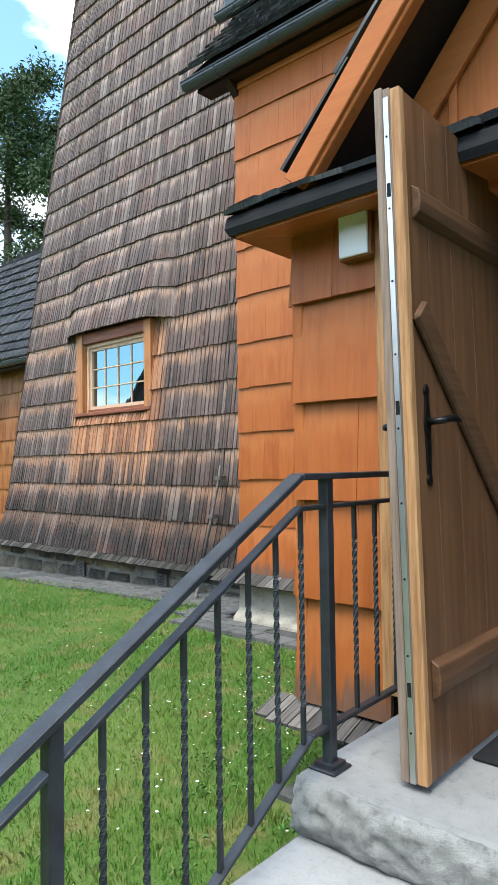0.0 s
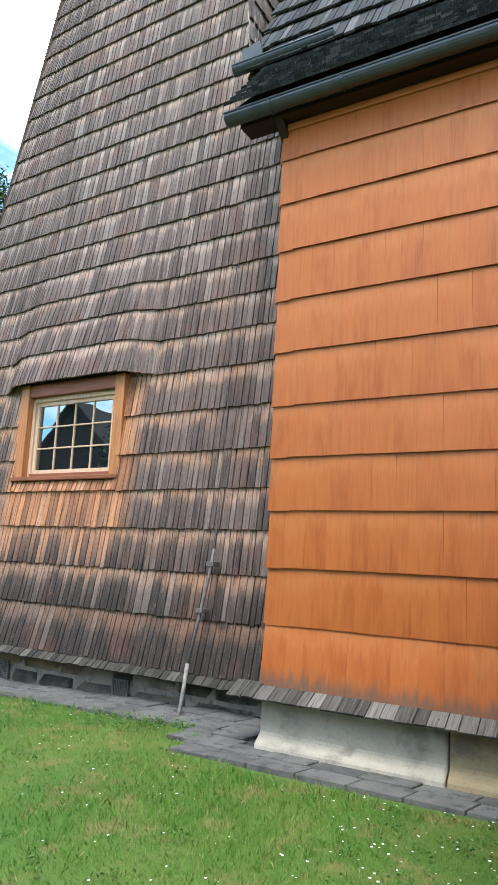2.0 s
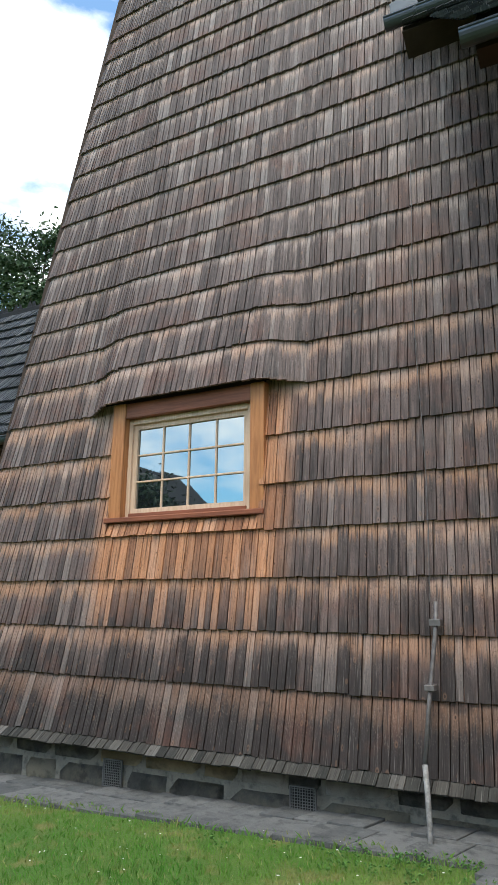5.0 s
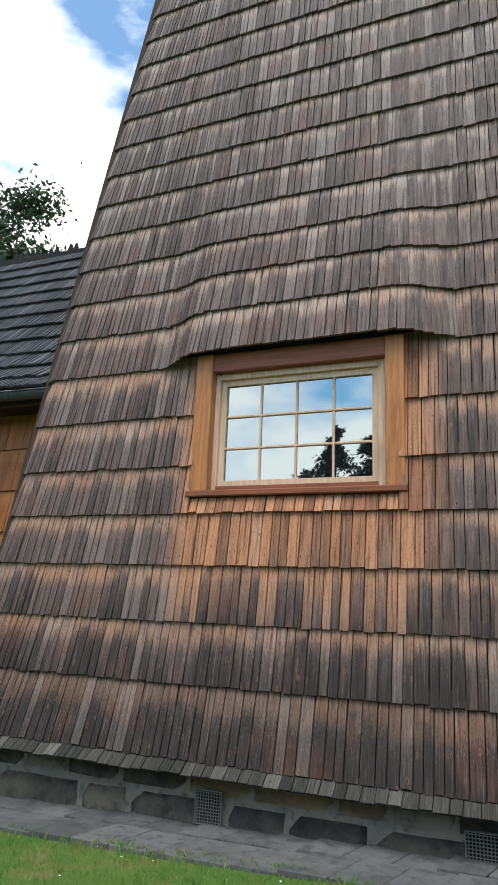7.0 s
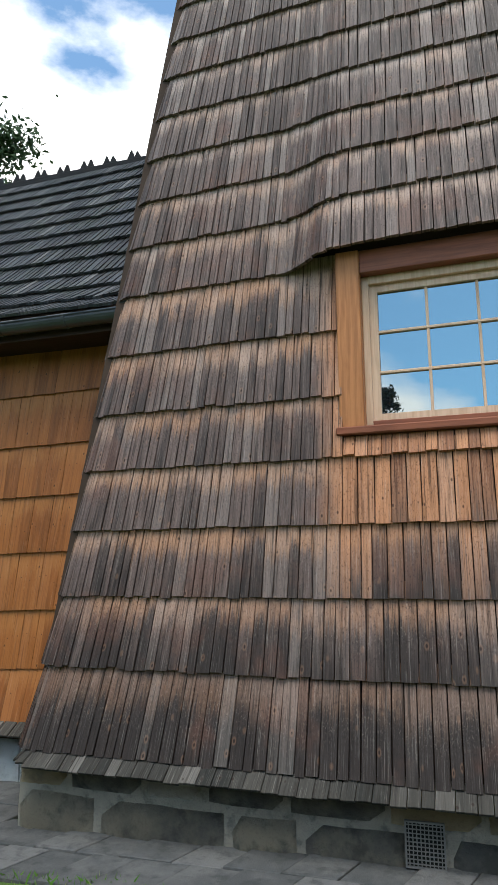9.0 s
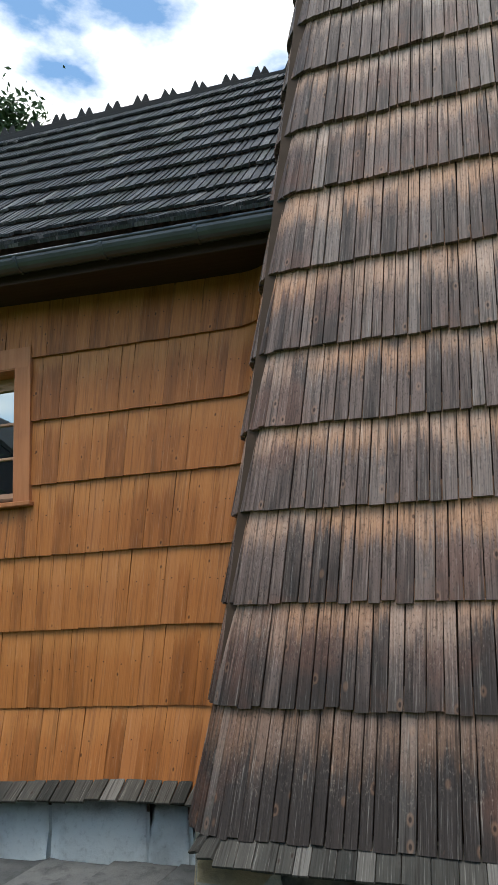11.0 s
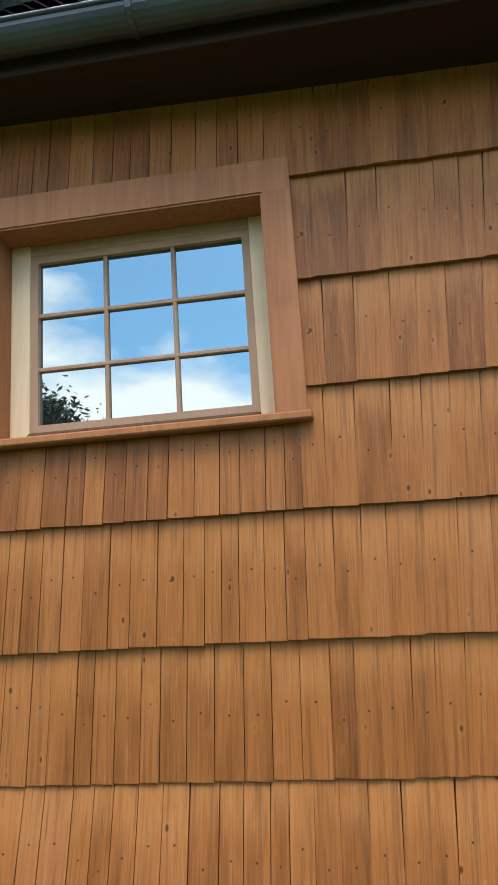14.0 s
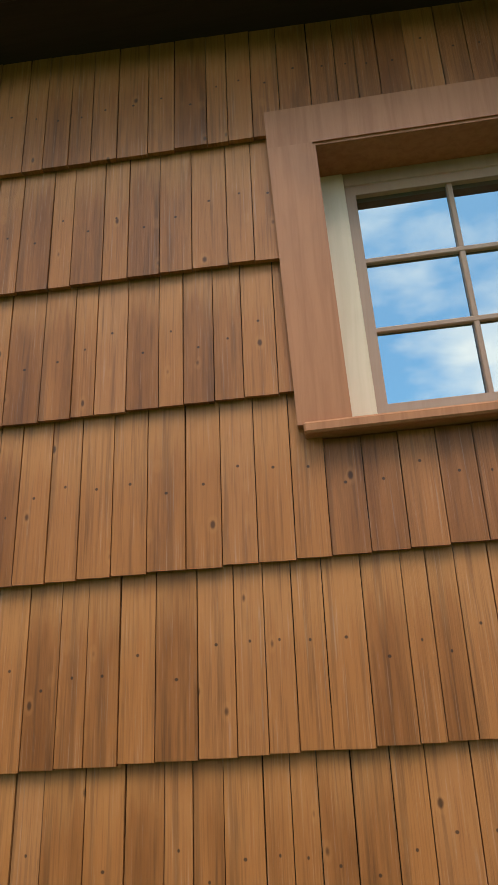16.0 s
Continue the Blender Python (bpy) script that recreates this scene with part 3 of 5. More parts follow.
def box_frame(x0, x1, y0, y1, z0, z1, w):
    """A flat rectangular frame with mitred corners, as vertices and faces."""
    o = [(x0, z0), (x1, z0), (x1, z1), (x0, z1)]
    i = [(x0 + w, z0 + w), (x1 - w, z0 + w), (x1 - w, z1 - w), (x0 + w, z1 - w)]
    v = [(x, y0, z) for x, z in o + i] + [(x, y1, z) for x, z in o + i]
    f = []
    for k in range(4):
        n = (k + 1) % 4
        f += [(k, n, 4 + n, 4 + k), (8 + n, 8 + k, 12 + k, 12 + n), (n, k, 8 + k, 8 + n), (4 + k, 4 + n, 12 + n, 12 + k)]
    return v, f


def skirt(parent, surface, normal, u0, u1, mat, width=0.10, reach=0.20, fall=0.10, noun="skirt_shingle", near=lambda u: True, limit=300):
    """A short row of boards that sheds water over the plinth. surface(u): point at the top edge; normal(u): outwards."""
    u, mats, far = u0, [], []
    while u < u1 - 0.02:
        w = min(rng.uniform(width * 0.75, width * 1.3), u1 - u)
        p, q = surface(u), surface(u + w)
        x = (q - p).normalized()
        out = normal(u + w / 2)
        down = out * (reach + rng.gauss(0, 0.004)) - Vector((0, 0, fall + rng.gauss(0, 0.003)))
        z = -down.normalized()
        y = z.cross(x).normalized()
        m = Matrix((x * (w - 0.003), y * 0.016, z * down.length)).transposed().to_4x4()
        m.translation = p + down + x * 0.0015
        (mats if near(u) and len(mats) < limit else far).append(m)
        u += w
    LATE.append((parent, noun, mat, mats))
    if far:
        tagged(held(new("skirt_row", boards_mesh("skirt_row", far, mat)), parent), kind="stuff")


def plinth_blocks(parent, x0, x1, face, z0, z1, rows_, wide, mats, depth=0.2, proud=0.02, turn=0.0):
    """Rough blocks with joints between them, standing before a mortar wall."""
    zs = [z0 + (z1 - z0) * k / rows_ for k in range(rows_ + 1)]
    for j in range(rows_):
        x = x0
        while x < x1 - 0.05:
            w = min(rng.uniform(wide * 0.6, wide * 1.5), x1 - x)
            if x1 - x - w < 0.12:
                w = x1 - x
            bm = bmesh.new()
            bmesh.ops.create_grid(bm, x_segments=6, y_segments=3, size=0.5)
            seed = rng.uniform(0, 100)
            hh = (zs[j + 1] - zs[j]) / 2 - 0.008
            for v in bm.verts:
                ex, ez = abs(v.co.x) * 2, abs(v.co.y) * 2
                edge = max(ex, ez) ** 6
                px, pz = v.co.x * (w - 0.016), v.co.y * 2 * hh
                wob = noise.noise(Vector((px * 3 + seed, pz * 3, seed))) * 0.014
                v.co = Vector((x + w / 2 + px + noise.noise(Vector((seed, px * 5, pz * 5))) * 0.020 * edge, face(x + w / 2 + px) - proud * (1 - edge) - wob * (1 - edge) + 0.012 * edge, (zs[j] + zs[j + 1]) / 2 + pz + noise.noise(Vector((px * 4, seed, pz * 2))) * 0.014 * edge))
            bmesh.ops.extrude_face_region(bm, geom=bm.faces[:])
            bmesh.ops.recalc_face_normals(bm, faces=bm.faces[:])
            part("stone_block", bm, mats[rng.randrange(len(mats))], parent, smooth=True)
            x += w


# ---- the tower ----


def build_tower():
    tower = thing("church_tower", "tapering church tower clad in weathered grey-brown wooden shingles", "tower", kind="structure", at=(-7.5, 8.5, 0))
    back = 11.5
    bm = bmesh.new()
    lo, hi = 0.2, TOP + 0.2
    wx0, wx1, wz0, wz1 = -8.36, -6.84, 2.30, 3.36

    def core(x, z):
        return (x, 5.525 + 0.085 * z - 0.028 * (x + 5.2) + 0.012, z)

    # the front with its window opening, then the other sides
    xs = [None, wx0, wx1, None]
    zs = [lo, wz0, wz1, hi]
    grid = [[bm.verts.new(core(left_edge(z) + 0.03 if k == 0 else right_edge(9) - 0.03 if k == 3 else xs[k], z)) for k in range(4)] for z in zs]
    for j in range(3):
        for k in range(3):
            if (j, k) != (1, 1):
                bm.faces.new((grid[j][k], grid[j][k + 1], grid[j + 1][k + 1], grid[j + 1][k]))
    far = [[bm.verts.new((left_edge(z) + 0.03, back - 0.085 * z, z)), bm.verts.new((right_edge(9) - 0.03, back - 0.085 * z, z))] for z in zs]
    for j in range(3):
        bm.faces.new((far[j][0], grid[j][0], grid[j + 1][0], far[j + 1][0]))
        bm.faces.new((grid[j][3], far[j][1], far[j + 1][1], grid[j + 1][3]))
        bm.faces.new((far[j][1], far[j][0], far[j + 1][0], far[j + 1][1]))
    bm.faces.new((grid[3][0], grid[3][1], grid[3][2], grid[3][3], far[3][1], far[3][0]))
    rim = [grid[1][1], grid[1][2], grid[2][2], grid[2][1]]
    deep = [bm.verts.new(v.co + Vector((0, 0.30, 0))) for v in rim]
    for k in range(4):
        bm.faces.new((rim[k], rim[(k + 1) % 4], deep[(k + 1) % 4], deep[k]))
    prism("tower_core", M["core"], tower, [(-5.7, 5.60), (-4.27, 5.56), (-4.27, 9.0), (-5.7, 9.0)], "z", 0.2, 0.9)
    for k in range(8):
        z = 0.9 + 0.77 * k
        prism("tower_core", M["core"], tower, [(-5.7, 5.62 + 0.085 * z), (-4.27, 5.58 + 0.085 * z), (-4.27, 9.0), (-5.7, 9.0)], "z", z, z + 0.77)
    part("tower_core", bm, M["core"], tower, "dark sheathing behind the shingles")

    holes = [(-8.42, -6.75, 2.24, 3.45)]
    slim = lambda u: 0.55 if u < -10.38 else 1.0
    slim_hood = lambda u: 0.55 if u < -10.38 else 0.62 if -8.9 < u < -8.45 or -6.85 < u < -6.3 else 1.0
    span = lambda z: (-11.15, right_edge(z))
    rows = list(shingle_rows(lambda x, z: tower_front(x, z, False), TOWER_COURSES[:8], span, 0.079, rng, 0.10, 0.024, 0.026, 0.0052, 0.004, holes, None, slim))
    rows += list(shingle_rows(tower_front, TOWER_COURSES[7:], span, 0.079, rng, 0.10, 0.024, 0.026, 0.0052, 0.004, holes, hood_drop, slim_hood))
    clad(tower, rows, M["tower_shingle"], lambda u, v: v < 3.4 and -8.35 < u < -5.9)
    # the right flank, seen above the roof beside it
    flank = shingle_rows(lambda u, z: Vector((right_edge(z) - 0.01, 5.42 + 0.085 * z + u, z)), [c for c in TOWER_COURSES if 7.0 < c < 12.5], lambda z: (0.0, 2.4), 0.09, rng, 0.1, 0.022, 0.026, 0.004, 0.006)
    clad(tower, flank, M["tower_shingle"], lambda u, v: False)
    skirt(tower, lambda u: tower_front(u, 0.36), lambda u: Vector((-0.028, -1, 0)).normalized(), -10.62, -4.5, M["dark_skirt"], 0.085, 0.13, 0.10)

    # plinth
    def face(x):
        return 5.52 - 0.028 * (x + 5.2)

    prism("plinth_wall", M["mortar"], tower, [(-10.55, face(-10.55) + 0.007), (-4.4, face(-4.4) + 0.007), (-4.4, 8), (-10.55, 8)], "z", -0.45, 0.34)
    plinth_blocks(tower, -10.56, -4.4, face, -0.24, 0.10, 1, 0.62, [M["plinth_stone"]])
    plinth_blocks(tower, -10.56, -4.4, face, 0.10, 0.32, 1, 0.40, [M["plinth_stone"], M["ochre_stone"], M["plinth_stone"], M["ochre_stone"], M["plaster"]])
    prism("plinth_foot", M["paving"], tower, [(-10.6, face(-10.6) - 0.07), (-4.4, face(-4.4) - 0.07), (-4.4, 5.7), (-10.6, 5.85)], "z", -0.4, -0.14)
    for x0, x1 in ((-8.16, -7.96), (-6.38, -6.17)):
        vent = held(new("vent_grille", mesh_of("vent_grille", *box_frame(x0, x1, face(x0) - 0.05, face(x0) - 0.03, -0.06, 0.16, 0.008), M["grille"])), tower)
        # near-black panel stands in for the shade inside the vent
        boxed("vent_hole", M["hollow"], vent, x0 + 0.004, x1 - 0.004, face(x0) - 0.036, face(x0) - 0.031, -0.056, 0.156, 0.0)
        for k in range(1, 10):
            x = x0 + (x1 - x0) * k / 10
            boxed("wire", M["grille"], vent, x - 0.0025, x + 0.0025, face(x0) - 0.047, face(x0) - 0.042, -0.06, 0.16, 0.0)
        for k in range(1, 11):
            z = -0.06 + 0.22 * k / 11
            boxed("wire", M["grille"], vent, x0, x1, face(x0) - 0.043, face(x0) - 0.038, z - 0.0025, z + 0.0025, 0.0)

    # the window: a casing of four boards, an inner lining and a sash of twelve panes
    win = held(new("tower_window"), tower)
    win.location = (-7.6, 5.76, 2.8)
    held(win, tower)
    tagged(win, "twelve-pane window in a broad brown wooden casing")
    y0 = 5.775
    boxed("casing_post", M["frame_wood"], win, -8.47, -8.315, y0 - 0.012, y0 + 0.22, 2.295, 3.48, 0.006)
    boxed("casing_post", M["frame_wood"], win, -6.86, -6.715, y0 - 0.012, y0 + 0.22, 2.295, 3.48, 0.006)
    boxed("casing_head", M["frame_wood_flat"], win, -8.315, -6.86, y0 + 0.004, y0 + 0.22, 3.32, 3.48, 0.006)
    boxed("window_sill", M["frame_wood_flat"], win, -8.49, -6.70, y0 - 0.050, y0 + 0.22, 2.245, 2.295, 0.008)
    boxed("lining", M["sash_wood"], win, -8.315, -8.27, y0 + 0.07, y0 + 0.20, 2.295, 3.32, 0.003)
    boxed("lining", M["sash_wood"], win, -6.93, -6.86, y0 + 0.07, y0 + 0.20, 2.295, 3.32, 0.003)
    boxed("lining", M["sash_wood"], win, -8.27, -6.93, y0 + 0.07, y0 + 0.20, 3.265, 3.32, 0.003)
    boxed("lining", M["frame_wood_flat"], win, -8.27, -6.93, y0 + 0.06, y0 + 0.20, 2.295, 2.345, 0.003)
    muntin_window(win, -8.27, -6.93, y0 + 0.10, 2.345, 3.265, 4, 3, M["sash_wood"], 0.05, 0.05)
    win.rotation_euler = (0, 0, -0.028)
    return tower


# ---- the nave, beyond the tower ----
NAVE_COURSES = [0.23, 0.68, 1.13, 1.585, 2.045, 2.475, 2.92, 3.36]


def nave_wall(u, z):
    """Along the wall and round the hollow corner against the tower."""
    r, x0 = 0.30, -10.92
    lean = 0.118 * z
    flare = 0.05 * max(0.0, (0.7 - z) / 0.45) ** 2 if z < 0.7 else 0.0
    if u <= x0:
        return Vector((u + lean * max(0.0, 1 - (x0 - u) / 1.02), 6.50 - flare - 0.036 * max(0.0, -11.2 - u), z))
    a = (u - x0) / r
    return Vector((x0 + lean + r * math.sin(a), 6.50 - flare - r * (1 - math.cos(a)), z))


def gutter_run(name, parent, x0, x1, y, z, r=0.075, joints=(), fall=0.0):
    """A half-round gutter with a rolled lip, stop ends, joints and brackets."""
    bm = bmesh.new()
    prof = [(math.cos(a), math.sin(a)) for a in [math.pi + math.pi * k / 10 for k in range(11)]]
    outer = [(y + r * c, z + r * s) for c, s in prof]
    inner = [(y + (r - 0.006) * c, z + (r - 0.006) * s) for c, s in reversed(prof)]
    loop = outer + inner
    rings = [[bm.verts.new((x, p[0], p[1] + fall * (x - x0))) for p in loop] for x in (x0, x1)]
    n = len(loop)
    for k in range(n):
        bm.faces.new((rings[0][k], rings[0][(k + 1) % n], rings[1][(k + 1) % n], rings[1][k]))
    for ring, flip in ((rings[0], 1), (rings[1], 0)):
        cap = ring[:11]
        bm.faces.new(cap if flip else list(reversed(cap)))
    bmesh.ops.recalc_face_normals(bm, faces=bm.faces[:])
    g = part(name, bm, M["gutter"], parent, smooth=False)
    part("gutter_lip", tube_bm([(x0, y - r, z + 0.004), (x1, y - r, z + 0.004 + fall * (x1 - x0))], 0.011, 8), M["gutter"], g, smooth=True)
    for x in joints:
        zz = z + fall * (x - x0)
        b2 = tube_bm([(x - 0.012, y, zz), (x + 0.012, y, zz)], r + 0.006, 20)
        bmesh.ops.bisect_plane(b2, geom=b2.verts[:] + b2.edges[:] + b2.faces[:], plane_co=(x, y, zz + 0.012), plane_no=(0, 0, 1), clear_outer=True)
        part("gutter_joint", b2, M["gutter"], g)
    return g


def build_nave():
    nave = thing("church_nave", "church nave clad in orange-brown wooden shingles under a dark shingled roof", "church", kind="structure", at=(-14, 9, 0))
    x0, x1 = -19.0, -10.3
    wx0, wx1, wz0, wz1 = -13.30, -12.04, 1.84, 2.85
    bm = bmesh.new()
    xs, zs = [x0, wx0, wx1, x1], [0.1, wz0, wz1, 3.8]
    grid = [[bm.verts.new((x, 6.515, z)) for x in xs] for z in zs]
    for j in range(3):
        for k in range(3):
            if (j, k) != (1, 1):
                bm.faces.new((grid[j][k], grid[j][k + 1], grid[j + 1][k + 1], grid[j + 1][k]))
    rim = [grid[1][1], grid[1][2], grid[2][2], grid[2][1]]
    deep = [bm.verts.new(v.co + Vector((0, 0.30, 0))) for v in rim]
    for k in range(4):
        bm.faces.new((rim[k], rim[(k + 1) % 4], deep[(k + 1) % 4], deep[k]))
    part("nave_core", bm, M["core"], nave, "dark sheathing behind the shingles")
    boxed("nave_inner_wall", M["core"], nave, x0, x1, 6.85, 6.95, 0.0, 3.8, 0.0)

    holes = [(-13.31, -12.02, 1.905, 2.985)]

    def nave_drop(u, z):
        return 0.008 - 0.038 * max(0.0, min(4.4, -11.0 - u)) - 0.05 * max(0.0, min(1.0, (u + 10.85) / 0.40)) ** 2 * (1 if z < 1.0 else 0.1)

    rows = shingle_rows(nave_wall, NAVE_COURSES, lambda z: (-15.6, -10.92 + 0.50), 0.086, rng, 0.09, 0.018, 0.018, 0.0021, 0.0012, holes, nave_drop, lambda u: 0.5 if u > -11.0 else 0.75 if u > -11.3 else 1.0, True)
    clad(nave, rows, M["nave_shingle"], lambda u, v: -14.9 < u < -11.85 and v < 3.4)
    us, zs2 = [-11.98 + 0.06 * k for k in range(27)], [0.2 + 0.2 * k for k in range(17)]
    verts = [nave_wall(u, z) + Vector((0.004, 0.008, 0)) for z in zs2 for u in us]
    n = len(us)
    faces = [(j * n + i, j * n + i + 1, (j + 1) * n + i + 1, (j + 1) * n + i) for j in range(len(zs2) - 1) for i in range(n - 1)]
    held(new("corner_sheathing", mesh_of("corner_sheathing", verts, faces, M["nave_casing"], None, True)), nave)
    skirt(nave, lambda u: nave_wall(u, 0.30) + Vector((0, -0.02, -0.045 * max(0.0, -11.2 - u))), lambda u: Vector((0, -1, 0)), -15.6, -10.6, M["dark_skirt"], 0.10, 0.14, 0.09)
    boxed("plinth_wall", M["white_block"], nave, x0, x1, 6.535, 6.9, -0.5, 0.20, 0.0)
    plinth_blocks(nave, -15.6, -10.3, lambda x: 6.50 + 0.036 * min(0.0, x + 11.2), -0.34, 0.15, 1, 0.42, [M["white_block"]])

    win = held(new("nave_window"), nave)
    win.location = (-12.69, 6.5, 2.4)
    held(win, nave)
    tagged(win, "nine-pane window in a deep painted wooden casing")
    y0 = 6.395
    boxed("casing_post", M["nave_casing"], win, -13.375, -13.235, y0, y0 + 0.13, 1.885, 2.80, 0.0)
    boxed("casing_post", M["nave_casing"], win, -12.085, -11.972, y0, y0 + 0.13, 1.885, 2.80, 0.0)
    boxed("casing_head", M["nave_casing"], win, -13.375, -11.972, y0, y0 + 0.13, 2.80, 2.94, 0.0)
    boxed("window_sill", M["nave_casing"], win, -13.36, -11.955, y0 - 0.026, y0 + 0.19, 1.853, 1.885, 0.006)
    for a, b, c, d in ((-13.235, -13.226, 1.885, 2.80), (-12.094, -12.085, 1.885, 2.80), (-13.226, -12.094, 2.791, 2.80)):
        boxed("reveal", M["nave_casing"], win, a, b, y0 + 0.006, y0 + 0.24, c, d, 0.0)
    boxed("lining", M["cream_lining"], win, -13.226, -13.14, y0 + 0.155, y0 + 0.23, 1.885, 2.791, 0.003, "cream painted lining board")
    boxed("lining", M["cream_lining"], win, -12.165, -12.094, y0 + 0.155, y0 + 0.23, 1.885, 2.791, 0.003, "cream painted lining board")
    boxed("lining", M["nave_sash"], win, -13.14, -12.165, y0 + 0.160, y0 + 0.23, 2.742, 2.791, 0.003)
    boxed("lining", M["cream_lining"], win, -13.14, -12.165, y0 + 0.13, y0 + 0.23, 1.885, 1.903, 0.003)
    # dark bar put in for the shadow gap beneath the sash
    boxed("weather_bar", M["batten_wood"], win, -13.14, -12.165, y0 + 0.125, y0 + 0.23, 1.906, 1.936, 0.010, "dark brown bar painted as the shadow gap under the sash")
    muntin_window(win, -13.14, -12.165, y0 + 0.165, 1.940, 2.742, 3, 3, M["nave_sash"], 0.034, 0.045, 0.018)
    # the wall is turned a little, and the window sags with it
    win.rotation_euler = (0, radians(-2.2), radians(2.06))

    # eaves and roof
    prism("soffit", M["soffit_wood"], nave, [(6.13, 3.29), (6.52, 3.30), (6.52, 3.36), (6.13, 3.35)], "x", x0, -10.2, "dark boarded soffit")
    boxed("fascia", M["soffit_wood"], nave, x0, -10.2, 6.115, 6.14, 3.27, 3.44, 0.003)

    def profile(steep):
        """The roof's bend: flat at the eave, steep above."""
        pts, y, z = [(6.00, 3.44)], 6.00, 3.44
        while y < 9.0:
            s = 0.1 * len(pts)
            a = radians(26 + (steep - 26) * min(1.0, s / 1.3) ** 0.8)
            y, z = y + 0.1 * math.cos(a), z + 0.1 * math.sin(a)
            pts.append((y, z))
        return pts

    steep = min(range(400, 620), key=lambda k: abs(profile(k / 10)[-1][1] - 6.93)) / 10
    bend = profile(steep)

    def roof(u, s):
        sag = 0.022 * math.sin(u * 0.9 + s) - 0.045 * max(0.0, 1 - max(0.0, s) / 0.5)
        k = min(len(bend) - 1.001, s / 0.1)
        i = max(0, int(k))
        a, b, f = bend[i], bend[i + 1], k - i
        return Vector((u, a[0] + (b[0] - a[0]) * f, a[1] + (b[1] - a[1]) * f + sag))

    under = [(y + 0.03, z - 0.05) for y, z in bend[::4]] + [(9.02, 6.82)]
    prism("roof_deck", M["core"], nave, under + [(18.05 - y, z) for y, z in reversed(under)] + [(11.9, 3.36), (9.0, 6.55), (6.2, 3.36)], "x", x0, -9.6)
    length = 0.1 * (len(bend) - 1)
    courses = [length * k / 12 for k in range(13)]
    courses[0] = -0.02
    rows = shingle_rows(roof, courses, lambda s: (-18.8, -9.9), 0.070, rng, 0.07, 0.024, 0.034, 0.008, 0.013)
    clad(nave, rows, M["roof_shingle"], lambda u, v: -13.2 < u < -10.6 and v < 3.0, "roof_shingle", "roof_shingles")
    # the crest: pairs of pointed board ends along the ridge
    x = -18.8
    while x < -9.9:
        for k in (0, 1):
            a = x + 0.095 * k
            prism("crest_board", M["tar"], nave, [(a - 0.02, 6.88), (a + 0.10, 6.88), (a + 0.10, 6.955), (a + 0.046 + rng.gauss(0, 0.008), 7.075 + rng.gauss(0, 0.01)), (a + 0.03, 7.068), (a - 0.02, 6.955)], "y", 8.99 + 0.01 * k, 9.015 + 0.01 * k)
        x += 0.37 + rng.gauss(0, 0.01)
    boxed("ridge_board", M["tar"], nave, -18.8, -9.9, 8.97, 9.03, 6.72, 6.95, 0.01)
    gutter_run("gutter", nave, x0, -10.14, 6.05, 3.385, 0.075, (-14.2, -13.35, -12.5, -11.83, -11.24, -10.64))
    return nave


# ---- the wing before the tower ----
WING_COURSES = [0.50, 0.94, 1.37, 1.81, 2.23, 2.65, 3.10, 3.55, 3.99, 4.42, 4.83, 5.2]


